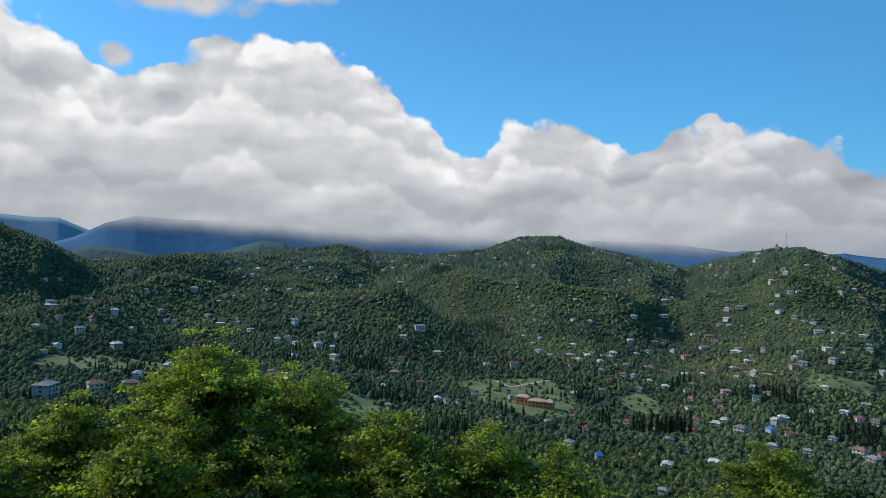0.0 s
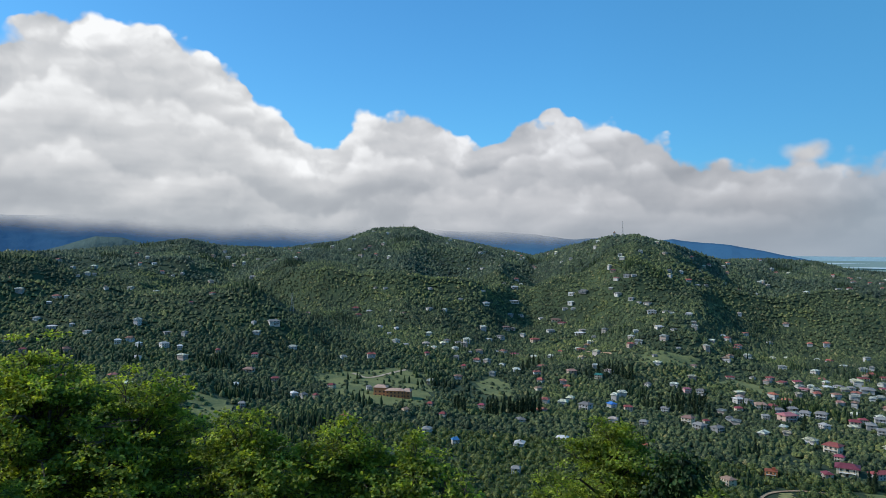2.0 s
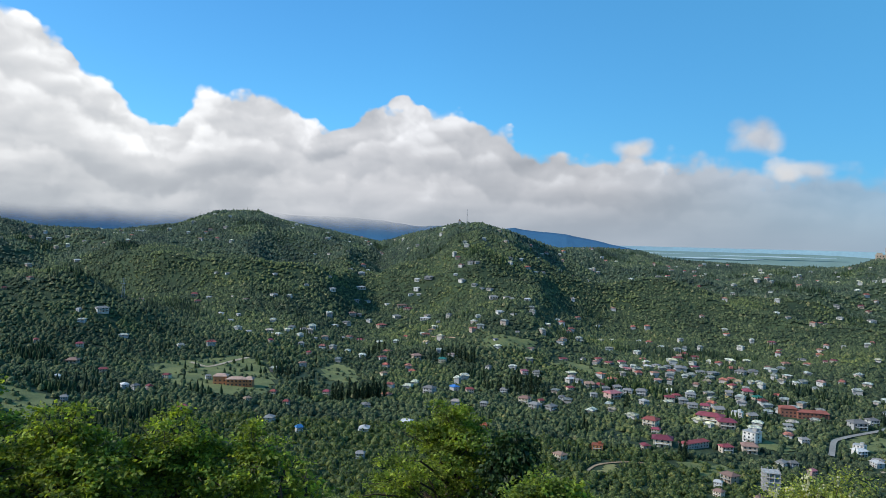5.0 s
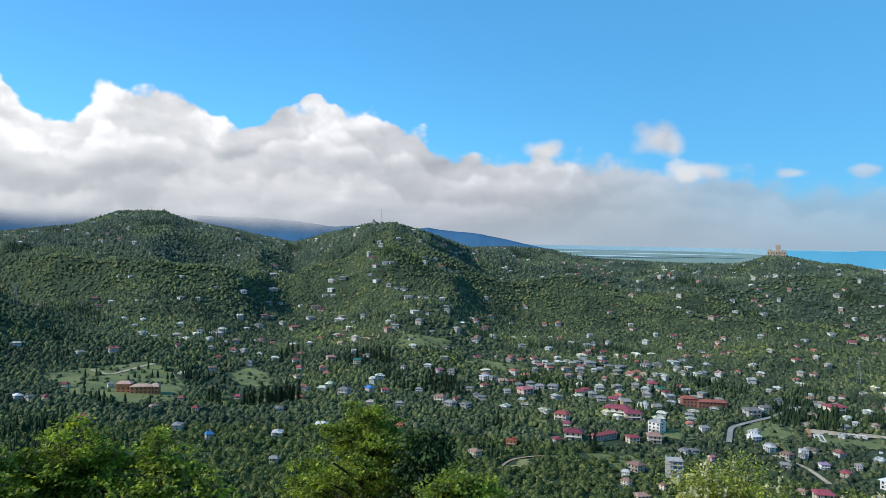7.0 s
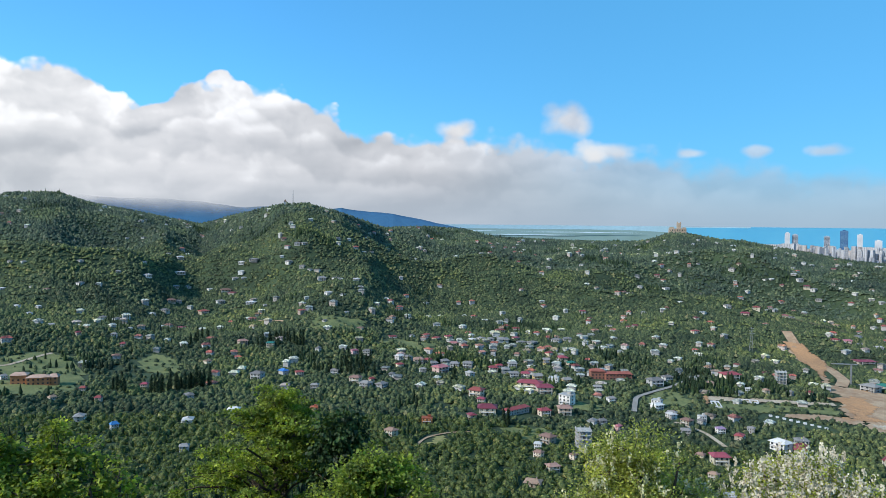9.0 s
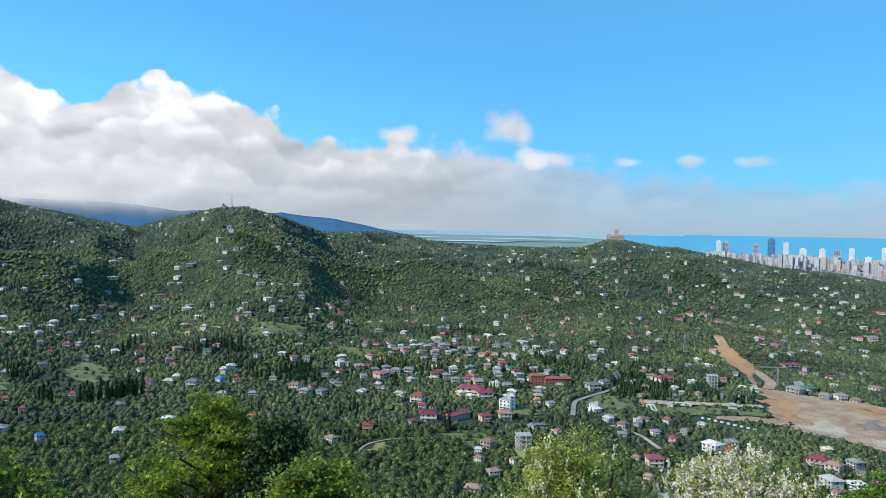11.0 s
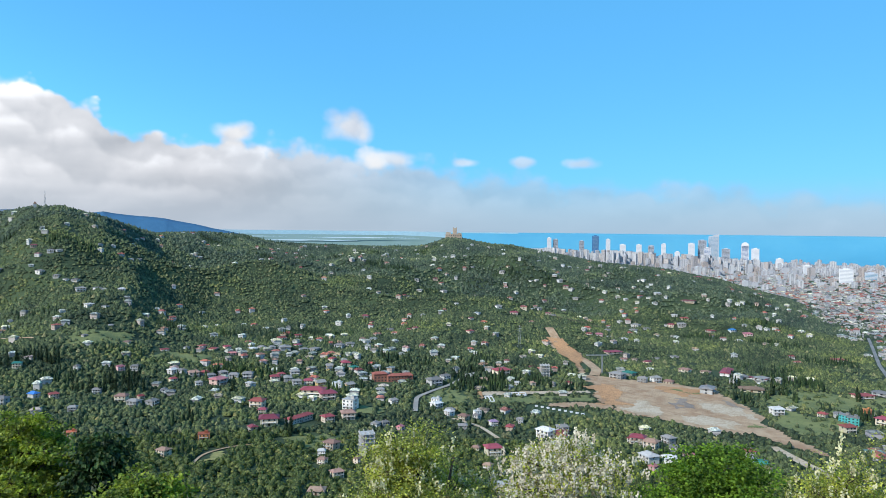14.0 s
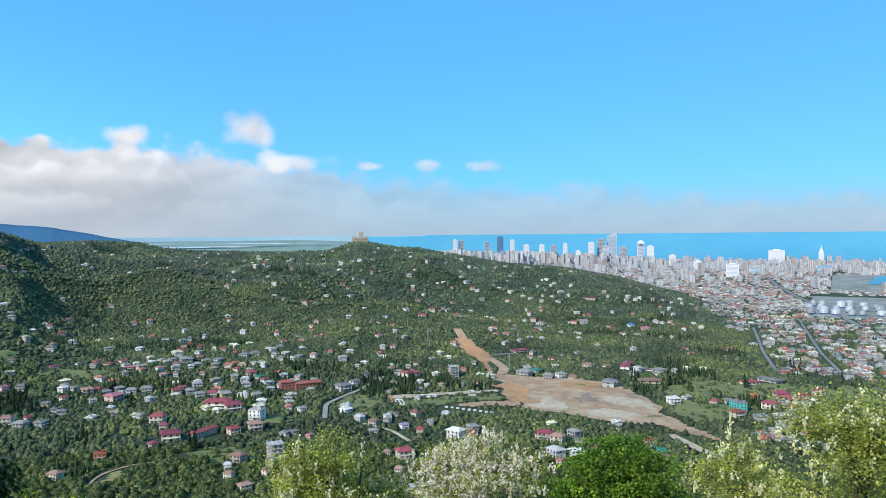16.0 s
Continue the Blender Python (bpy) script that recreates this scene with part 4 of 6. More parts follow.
HOUSES += [(1310, 693, 8.3, 'R'), (1310, 713, 9.6, 'M'), (1305, 723, 9.6, 'W'), (1340, 687, 12.1, 'M'), (1516, 695, 12.1, 'R'), (1336, 673, 13.2, 'W'), (1329, 656, 14.4, 'R'), (1330, 644, 13.1, 'W'), (1318, 629, 14.2, 'W'), (1069, 605, 14.9, 'R'), (1028, 600, 16.3, 'R'), (1028, 630, 12.6, 'W'), (1092, 571, 11.9, 'R'), (1092, 562, 9.9, 'W'), (865, 577, 11.7, 'R'), (924, 615, 8.9, 'R'), (828, 659, 9.4, 'R'), (833, 652, 10.2, 'R'), (829, 696, 12.2, 'W'), (865, 779, 12.2, 'R'), (854, 755, 8.2, 'R'), (1000, 695, 7.9, 'M'), (1347, 536, 10.5, 'M'), (1387, 488, 15.4, 'M'), (1355, 493, 11.7, 'W'), (1338, 476, 11.4, 'W'), (1501, 559, 11.6, 'M'), (1401, 433, 35.4, 'R')]
HOUSES += [(993, 451, 12.3, 'R'), (1004, 440, 13.3, 'P'), (1080, 460, 12.3, 'W'), (1017, 430, 8.9, 'W'), (1027, 411, 12.5, 'M'), (1229, 470, 18.0, 'W'), (1211, 444, 13.5, 'G'), (1188, 459, 15.4, 'W'), (1338, 439, 13.6, 'M'), (1245, 395, 17.8, 'W'), (1340, 420, 16.9, 'R'), (1241, 412, 13.7, 'R'), (1241, 419, 10.6, 'W'), (1239, 345, 15.6, 'R'), (1216, 338, 12.2, 'R'), (1243, 287, 17.4, 'P'), (1257, 315, 13.6, 'B'), (1452, 633, 11.5, 'M'), (1498, 567, 9.0, 'W'), (1547, 543, 7.9, 'W'), (1768, 525, 22.3, 'R'), (1594, 756, 10.0, 'M'), (1550, 755, 8.3, 'W'), (1502, 639, 9.2, 'W')]

HOUSES.extend([(390, 234, 10.0, 'F'), (395, 220, 13.0, 'M'), (559, 214, 10.0, 'R'), (561, 182, 9.0, 'W'), (572, 129, 10.0, 'M'), (568, 119, 9.0, 'E'), (520, 187, 11.0, 'M'), (550, 167, 9.0, 'P'), (526, 273, 11.0, 'M'), (536, 266, 10.0, 'R'), (540, 397, 11.0, 'F'), (524, 370, 10.0, 'W'), (533, 347, 8.0, 'F'), (758, 88, 12.0, 'K'), (811, 76, 10.0, 'O'), (823, 52, 16.0, 'R'), (825, 31, 14.0, 'R'), (856, 17, 14.0, 'R'), (908, 218, 20.0, 'G'), (914, 195, 20.0, 'G'), (893, 278, 16.0, 'T'), (906, 257, 14.0, 'T')])


def place_houses():
    rng = np.random.default_rng(3)
    first = {}
    for x, y, w, kind in HOUSES:
        az = math.degrees(math.atan2(x, y))
        r = math.hypot(x, y)
        (label, wall, roof), extra = KINDS[kind]
        one = (0.5 if rng.random() < 0.5 else 0.68) if r > 880 else 0.9
        size = min(max(w / (37.0 if kind == "L" else 13.4), 0.48), 2.4)
        tall = min(max(size, 0.7), 1.15) * one
        turn = radians(-az + rng.normal(0, 38))
        z = float(height(x, y)) - (0.7 if r > 880 else 0.0)
        m = Matrix.LocRotScale((x, y, z + 0.1), Euler((0, 0, turn)), (size, min(size, 1.5), tall))
        if kind not in first:
            first[kind] = house("long_building" if kind == "L" else "house", label, wall, roof, **extra)
            first[kind].matrix_basis = m
        else:
            src = first[kind]
            keep = src.matrix_basis.copy()
            src.scale = (1, 1, 1)
            copy_thing(src, m)
            src.matrix_basis = keep
        PLOTS.append((x, y, max(w * 0.85, 5.5)))


place_houses()

# ---------- the town on the plain ----------
def boxes(x, y, z, w, d, h, turn):
    """Many plain blocks, each turned its own way, as arrays of faces."""
    n = len(x)
    base = np.array([(-1, -1, 0), (1, -1, 0), (1, 1, 0), (-1, 1, 0), (-1, -1, 1), (1, -1, 1), (1, 1, 1), (-1, 1, 1)], float) * (0.5, 0.5, 1)
    q = np.repeat(base[None], n, 0) * np.stack([w, d, h], -1)[:, None]
    c, s = np.cos(turn)[:, None], np.sin(turn)[:, None]
    v = np.stack([q[..., 0] * c - q[..., 1] * s + x[:, None], q[..., 0] * s + q[..., 1] * c + y[:, None], q[..., 2] + z[:, None]], -1).reshape(-1, 3)
    f = np.array([(0, 1, 5, 4), (1, 2, 6, 5), (2, 3, 7, 6), (3, 0, 4, 7), (4, 5, 6, 7)])
    return v, (f[None] + (np.arange(n) * 8)[:, None, None]).reshape(-1, 4)


def roofs(x, y, z, w, d, h, turn, over=0.5):
    n = len(x)
    base = np.array([(-1, -1, 0), (1, -1, 0), (1, 1, 0), (-1, 1, 0), (-0.45, 0, 1), (0.45, 0, 1)], float) * (0.5, 0.5, 1)
    q = np.repeat(base[None], n, 0) * np.stack([w + over * 2, d + over * 2, h], -1)[:, None]
    c, s = np.cos(turn)[:, None], np.sin(turn)[:, None]
    v = np.stack([q[..., 0] * c - q[..., 1] * s + x[:, None], q[..., 0] * s + q[..., 1] * c + y[:, None], q[..., 2] + z[:, None]], -1).reshape(-1, 3)
    f = np.array([(0, 1, 5), (0, 5, 4), (2, 3, 4), (2, 4, 5), (1, 2, 5), (3, 0, 4)])
    return v, (f[None] + (np.arange(n) * 6)[:, None, None]).reshape(-1, 3)


def facade_material(name, stops, storey=3.1, bay=3.4, dark=0.55):
    """Plastered walls with rows of openings at storey height; hue by building."""
    m = bpy.data.materials.new(name)
    m.use_nodes = True
    nt = m.node_tree
    g = Graph(nt)
    b = nt.nodes["Principled BSDF"]
    geo = nt.nodes.new("ShaderNodeNewGeometry")
    co = nt.nodes.new("ShaderNodeTexCoord").outputs["Object"]
    x, y, z = g.split(co)
    base = g.ramp(geo.outputs["Random Per Island"], stops)
    base = g.mix(g.smooth(g.noise(co, 0.08, 4.0), 0.4, 0.65, 0.0, 0.35), base, (0.42, 0.40, 0.38))
    row = g.math("FRACT", g.math("DIVIDE", z, storey))
    col = g.math("FRACT", g.math("DIVIDE", g.math("ADD", x, g.math("MULTIPLY", y, 0.77)), bay))
    hole = g.math("MULTIPLY", g.math("MULTIPLY", g.math("GREATER_THAN", row, 0.35), g.math("LESS_THAN", row, 0.82)), g.math("GREATER_THAN", col, 0.5))
    nz = g.split(geo.outputs["Normal"])[2]
    hole = g.math("MULTIPLY", hole, g.math("LESS_THAN", nz, 0.5))
    g.put(b.inputs["Base Color"], g.mix(g.math("MULTIPLY", hole, dark), base, (0.06, 0.07, 0.085)))
    b.inputs["Roughness"].default_value = 0.8
    MATS[name] = m
    return m


pale_walls = facade_material("pale_town_walls", [(0.0, (0.339, 0.325, 0.342)), (0.3, (0.450, 0.441, 0.454)), (0.6, (0.394, 0.364, 0.351)), (0.8, (0.300, 0.297, 0.321)), (0.92, (0.375, 0.268, 0.228)), (1.0, (0.563, 0.574, 0.620))])
tower_walls = facade_material("pale_tower_walls", [(0.0, (0.396, 0.396, 0.415)), (0.4, (0.505, 0.505, 0.514)), (0.65, (0.342, 0.351, 0.378)), (0.85, (0.415, 0.342, 0.297)), (1.0, (0.523, 0.505, 0.486))], dark=0.75)
town_roofs = foliage("town_roofs", [(0.0, (0.12, 0.12, 0.13)), (0.25, (0.30, 0.29, 0.30)), (0.45, (0.52, 0.51, 0.53)), (0.58, (0.28, 0.12, 0.12)), (0.72, (0.34, 0.10, 0.10)), (0.82, (0.20, 0.15, 0.14)), (0.92, (0.46, 0.45, 0.47)), (1.0, (0.12, 0.20, 0.24))], scale=0.3)


def make_town():
    rng = np.random.default_rng(11)
    n = 27000
    r = np.sqrt(rng.uniform(630 ** 2, 4560 ** 2, n))
    az = rng.uniform(54, 98, n)
    keep = rng.uniform(0, 1, n) < np.interp(r, [900, 1500, 2600, 4560], [1.0, 1.0, 0.75, 0.42])
    x, y = polar(az, r)
    keep &= (city_ness(x, y) > 0.5) & (r < np.array([coast_r(a) - 70 for a in az]))
    keep &= fbm(x / 150, y / 150, 3, 90.0) < 0.42
    keep &= ~((az > 88.5) & (r > 1650) & (r < 2250)) & ~((az > 89.8) & (r > 2500) & (r < 3300))
    for poly in CLEAR:
        keep &= ~inside(x, y, poly)
    for c, w in ROADS:
        keep &= np.array([True if not k else bool(np.hypot(c[:, 0] - a, c[:, 1] - b).min() > w / 2 + 7) for k, a, b in zip(keep, x, y)])
    x, y, r, az = x[keep], y[keep], r[keep], az[keep]
    z = height(x, y) - 0.4
    turn = np.radians(-az) + 0.35 + rng.choice([0, np.pi / 2], len(x)) + rng.normal(0, 0.1, len(x))
    low = rng.uniform(0, 1, len(x)) > np.interp(r, [900, 2000, 2900, 3600, 4500], [0.0, 0.012, 0.05, 0.22, 0.5])
    w, d = rng.uniform(7, 13, len(x)), rng.uniform(6, 10, len(x))
    h = rng.choice([2.8, 3.4, 5.5, 7.0], len(x), p=[0.4, 0.35, 0.17, 0.08])
    i = low
    tagged(link_mesh("town_houses", *boxes(x[i], y[i], z[i], w[i], d[i], h[i], turn[i]), pale_walls), "dense low pale houses of a seaside town", "houses", kind="stuff")
    tagged(link_mesh("town_roofs", *roofs(x[i], y[i], z[i] + h[i], w[i], d[i], rng.uniform(1.3, 2.6, i.sum()), turn[i], 0.8), town_roofs), "grey, white and red metal roofs of the town", "roofs", kind="stuff")
    i = ~low
    w, d = rng.uniform(12, 30, len(x)), rng.uniform(11, 16, len(x))
    h = rng.choice([12, 16, 22, 30, 42], len(x), p=[0.35, 0.3, 0.2, 0.1, 0.05]) * np.interp(r, [900, 2500, 3800], [0.6, 0.9, 1.1])
    tagged(link_mesh("town_blocks", *boxes(x[i], y[i], z[i], w[i], d[i], h[i], turn[i]), tower_walls), "pale apartment blocks of the seaside town", "buildings", kind="stuff")
    # parapets and stair heads on the flat roofs
    tagged(link_mesh("roof_huts", *boxes(x[i], y[i], z[i] + h[i], w[i] * 0.3, d[i] * 0.4, np.full(i.sum(), 2.8), turn[i]), pale_walls), "small stair heads on flat block roofs", "roofs", kind="stuff")


make_town()


def make_seafront():
    """The crowded quarter of high blocks along the shore."""
    rng = np.random.default_rng(17)
    n = 560
    az, r = rng.uniform(57.5, 84, n), rng.uniform(3700, 4520, n)
    crest = np.interp(az, [57.5, 62, 66, 72, 76, 80, 84], [-0.95, -0.95, -1.05, -1.25, -1.45, -1.9, -2.3])
    el = crest - np.abs(rng.normal(0, 0.5, n)) - 0.24
    h = np.maximum(EYE + r * np.tan(np.radians(el)), 18.0)
    x, y = polar(az, r)
    w = rng.choice([12, 16, 20, 30, 42], n, p=[0.3, 0.3, 0.2, 0.12, 0.08]) * rng.uniform(0.85, 1.15, n)
    d = rng.uniform(11, 18, n)
    tagged(link_mesh("seafront_blocks", *boxes(x, y, height(x, y) - 1, w, d, h, np.radians(-az) + rng.normal(0, 0.4, n)), tower_walls), "crowded pale high blocks along the shore", "buildings", kind="stuff")


make_seafront()

white_paint = material("white_facade", (0.62, 0.62, 0.62), 0.7, vary=0.1, scale=0.2, patch=0.02)
grey_paint = material("grey_facade", (0.42, 0.45, 0.50), 0.6, vary=0.15, scale=0.2, patch=0.02)
blue_glass = material("blue_curtain_wall", (0.03, 0.10, 0.26), 0.25, vary=0.2, scale=0.1, patch=0.02, spec=0.6)
teal_glass = material("teal_curtain_wall", (0.16, 0.30, 0.40), 0.25, vary=0.2, scale=0.1, patch=0.02, spec=0.6)
sand_stone = material("sand_stone", (0.40, 0.32, 0.24), 0.9, vary=0.3, scale=0.4, patch=0.06, bump=0.3)


def tower(az, r, w, d, h, wall, glass, label, storeys=None, crown="flat", name="tower_block"):
    """A high-rise: shaft, one ribbon of glass to each pair of storeys, and its own crown."""
    x, y = polar(az, r)
    base = float(height(x, y))
    root = new(name)
    root.location, root.rotation_euler = (x, y, base - 0.5), (0, 0, radians(-az))
    tagged(root, label, "tower", "high-rises by the sea")
    bm = bmesh.new()
    add_box(bm, 0, 0, 0, w, d, h, 0.3)
    part("wall", bm, wall, root)
    rows = storeys or max(6, int(h / 4.6))
    step = h / rows
    me = None
    for k in range(rows):
        if me is None:
            bm = bmesh.new()
            add_box(bm, 0, 0, 0, w * 0.9, d + 0.5, step * 0.42)
            ob = part("window_band", bm, glass, root)
            me = ob.data
        else:
            ob = new("window_band", me)
            ob.parent = root
        ob.location = (0, 0, step * (k + 0.3))
    bm = bmesh.new()
    if crown == "slope":
        add_box(bm, 0, 0, h, w, d, h * 0.10)
        for v in bm.verts:
            if v.co.z > h + 0.1 and v.co.x < 0:
                v.co.z = h + 0.6
    elif crown == "arch":
        bmesh.ops.create_cone(bm, cap_ends=True, segments=24, radius1=w / 2, radius2=w / 2, depth=d, matrix=Matrix.Translation((0, 0, h)) @ Matrix.Rotation(math.pi / 2, 4, "X"))
    elif crown == "spire":
        for k, (s, hh) in enumerate(((0.8, 0.16), (0.55, 0.14), (0.3, 0.12))):
            add_box(bm, 0, 0, h + h * sum((0.16, 0.14, 0.12)[:k]), w * s, d * s, h * hh)
        bmesh.ops.create_cone(bm, cap_ends=True, segments=8, radius1=w * 0.1, radius2=0.1, depth=h * 0.3, matrix=Matrix.Translation((0, 0, h * 1.56)))
    else:
        add_box(bm, 0, 0, h, w * 0.45, d * 0.5, 4)
    part("crown", bm, wall, root)
    return root


for az, el, w, r, wall, glass, crown, label in (
        (65.95, -0.25, 38, 4450, blue_glass, teal_glass, "flat", "dark blue glass high-rise tower"), (62.4, -0.45, 26, 4420, white_paint, grey_paint, "flat", "pale slender high-rise tower"), (62.9, -0.55, 30, 4440, grey_paint, glass_dark, "flat", "plain grey high-rise tower"),
        (64.9, -0.65, 30, 4450, grey_paint, glass_dark, "flat", "plain grey high-rise tower"), (66.9, -0.5, 26, 4430, white_paint, grey_paint, "flat", "pale slender high-rise tower"), (73.0, -0.75, 34, 4300, white_paint, grey_paint, "flat", "plain white high-rise slab"),
        (73.75, -0.5, 46, 4350, grey_paint, glass_dark, "flat", "broad grey twin-slab tower"), (74.55, -0.22, 56, 4380, grey_paint, teal_glass, "slope", "grey glass tower with a slanting white top"), (74.1, -1.05, 36, 4260, white_paint, blue_glass, "flat", "white tower with blue glass"),
        (76.7, -0.85, 40, 4380, white_paint, blue_glass, "arch", "white tower with a rounded top and blue glass"), (77.4, -1.05, 40, 4330, white_paint, grey_paint, "flat", "plain white apartment tower"), (75.4, -1.1, 44, 4330, grey_paint, glass_dark, "flat", "long grey apartment slab"),
        (86.15, -1.35, 80, 4330, white_paint, grey_paint, "flat", "wide white hotel block by the shore"), (89.0, -1.55, 26, 4330, white_paint, grey_paint, "spire", "white stepped tower with a tall spire"), (84.7, -2.6, 44, 3300, grey_paint, teal_glass, "flat", "grey glass office tower"),
        (83.2, -2.4, 46, 3000, white_paint, grey_paint, "flat", "tall white apartment tower"), (89.2, -2.5, 54, 3300, teal_glass, grey_paint, "flat", "teal glass office block"), (72.0, -1.4, 26, 3900, white_paint, grey_paint, "flat", "pale slender high-rise tower"),
        (79.0, -1.75, 34, 3900, white_paint, grey_paint, "flat", "plain white apartment tower"), (80.8, -2.2, 36, 3600, white_paint, grey_paint, "flat", "plain white apartment tower"), (69.2, -0.9, 30, 4300, white_paint, grey_paint, "flat", "plain white apartment tower"),
        (70.1, -0.95, 34, 4350, grey_paint, glass_dark, "flat", "plain grey apartment tower"), (71.0, -0.8, 26, 4400, white_paint, grey_paint, "flat", "pale slender high-rise tower"), (68.0, -0.9, 34, 4350, white_paint, grey_paint, "flat", "plain white apartment tower")):
    tower(az, r, w, w * 0.6, EYE + r * math.tan(radians(el)), wall, glass, label, crown=crown)

# ---------- trees on the slope below the viewpoint ----------
def tube(bm, pts, radii, sides=6):
    rings = []
    for k, (p, r) in enumerate(zip(pts, radii)):
        t = (pts[min(k + 1, len(pts) - 1)] - pts[max(k - 1, 0)]).normalized()
        a = t.orthogonal().normalized()
        b = t.cross(a)
        rings.append([bm.verts.new(p + (a * math.cos(q) + b * math.sin(q)) * r) for q in (i * 2 * math.pi / sides for i in range(sides))])
    for r0, r1 in zip(rings, rings[1:]):
        for i in range(sides):
            bm.faces.new((r0[i], r0[(i + 1) % sides], r1[(i + 1) % sides], r1[i]))


def near_tree(name, az, r, crown, leaf_mat, label, seed, sprays=260, per=60, leaf=0.10, lobes=6, flowers=0, flower_mat=None, bare=0.0, droop=0.0, wood=None, spray=0.34, shoots=0, taper=1.3):
    """A broadleaf tree: trunk, limbs that reach every spray, and a crown of single leaves.
    crown: half width, top and lower limit of the crown as heights in metres above the sea."""
    rng = np.random.default_rng(seed)
    half, ztop, zlow = crown
    x0, y0 = polar(az, r)
    ground = float(height(x0, y0)) - 0.15
    root = new(name)
    root.location = (x0, y0, ground)
    tagged(root, label, "tree")
    top, low = ztop - ground, zlow - ground
    mid, hh = (top + low) / 2, (top - low) / 2
    # boughs that leave the stem upwards and end in tufts, each reaching its own length
    boughs = max(8, sprays // 13)
    fe = rng.uniform(0.02, 1.0, boughs) ** (0.95 if taper < 1.5 else 0.85)
    ba = rng.uniform(0, 2 * np.pi, boughs)
    reach = half * ((1 - fe) ** 0.6 if taper < 1.5 else np.sqrt(np.clip(1 - fe ** taper, 0, 1))) * rng.uniform(0.62, 1.12, boughs)
    tip = np.stack([np.cos(ba) * reach, np.sin(ba) * reach, low + (top - low) * fe], -1)
    root_f = np.clip(fe - rng.uniform(0.12, 0.4, boughs), 0.0, 1.0)
    stem = np.stack([np.zeros(boughs), np.zeros(boughs), low + (top - low) * root_f], -1)
    own = np.arange(sprays) % boughs
    t = rng.uniform(0.12, 1.0, sprays) ** 0.9
    t[:boughs] = 1.0
    cen = stem[own] + (tip - stem)[own] * t[:, None]
    cen[:, 2] += 0.18 * np.sin(t * math.pi) * reach[own]
    cen += rng.normal(size=(sprays, 3)) * (0.17, 0.17, 0.10)
    high = np.argsort(-cen[:, 2])[:shoots]
    cen[high, 2] += rng.uniform(0.0, 0.32, len(high))
    cen[:, 2] = np.clip(cen[:, 2], low * 0.9, top + 0.35)
    # wood
    bm = bmesh.new()
    lean = Vector((rng.normal(0, 0.3), rng.normal(0, 0.3), 0))
    spine = [Vector((0, 0, 0)) + lean * f + Vector((0, 0, (mid + hh * 0.5) * f)) for f in np.linspace(0, 1, 7)]
    thick = 0.03 + 0.016 * top
    tube(bm, spine, [thick * (1 - 0.8 * f) for f in np.linspace(0, 1, 7)], 9)
    part("trunk", bm, wood or bark, root)
    bm = bmesh.new()
    for k in range(boughs):
        b0, b1 = Vector(stem[k]), Vector(tip[k])
        pts = [b0.lerp(b1, q) + Vector((rng.normal(0, 0.03), rng.normal(0, 0.03), 0.18 * math.sin(q * math.pi) * reach[k])) for q in (0, 0.25, 0.5, 0.75, 1)]
        w = 0.014 + 0.012 * (b1 - b0).length
        tube(bm, pts, [w, w * 0.8, w * 0.6, w * 0.4, 0.006], 5)
    for k in range(boughs, sprays, 2):
        b0, b1 = Vector(stem[own[k]]), Vector(tip[own[k]])
        q = max(0.0, float(t[k]) - 0.18)
        a = b0.lerp(b1, q) + Vector((0, 0, 0.18 * math.sin(q * math.pi) * reach[own[k]]))
        tube(bm, [a, a.lerp(Vector(cen[k]), 0.6) + Vector((0, 0, 0.03)), Vector(cen[k])], [0.010, 0.007, 0.003], 4)
    tagged(part("branchwork", bm, wood or bark, root), kind="stuff")
    # leaves
    keep = rng.uniform(0, 1, sprays) >= bare + (0.2 if spray < 0.15 else 0.0)
    cl = np.repeat(cen[keep], per, 0)
    n = len(cl)
    off = rng.normal(size=(n, 3)) * (spray, spray, spray * 0.3)
    off[:, 2] -= droop * np.hypot(off[:, 0], off[:, 1])
    p = cl + off
    out = off + rng.normal(size=(n, 3)) * spray * 0.7
    out[:, 2] -= 0.25 * spray
    out /= np.linalg.norm(out, axis=1)[:, None] + 1e-9
    up = rng.normal(size=(n, 3)) * 0.75 + (0, 0, 1)
    side = np.cross(out, up)
    side /= np.linalg.norm(side, axis=1)[:, None] + 1e-9
    nrm = np.cross(side, out)
    L = leaf * (1.25 if spray < 0.15 else 1.0) * rng.uniform(0.6, 1.25, n)[:, None]
    W = L * 0.42
    v = np.stack([p, p + out * L * 0.45 + side * W + nrm * L * 0.10, p + out * L, p + out * L * 0.45 - side * W + nrm * L * 0.10], 1).reshape(-1, 3)
    k = np.arange(n)[:, None] * 4
    f = np.concatenate([k + (0, 1, 2), k + (0, 2, 3)])
    tagged(link_mesh("crown", v, f, leaf_mat, parent=root), kind="stuff")
    if flowers:
        pick = rng.integers(0, len(cen), flowers)
        tip = cen[pick] + rng.normal(size=(flowers, 3)) * (spray * 1.1, spray * 1.1, spray * 0.6)
        m = 22
        q = np.repeat(tip, m, 0)
        t = np.tile(np.linspace(0, 1, m), flowers)
        q = q + rng.normal(size=(len(q), 3)) * 0.035 * (1.25 - t)[:, None]
        q[:, 2] -= t * 0.16
        quad = np.array([(-1, 0, -1), (1, 0, -1), (1, 0.4, 1), (-1, 0.4, 1)], float)
        vv, fq = scatter(quad, np.array([(0, 1, 2, 3)]), q, np.repeat(rng.uniform(0.013, 0.023, (len(q), 1)), 3, 1), rng, 0.2)
        tagged(link_mesh("blossom", vv, fq, flower_mat, parent=root), "hanging creamy white blossom clusters", kind="stuff")
    return root


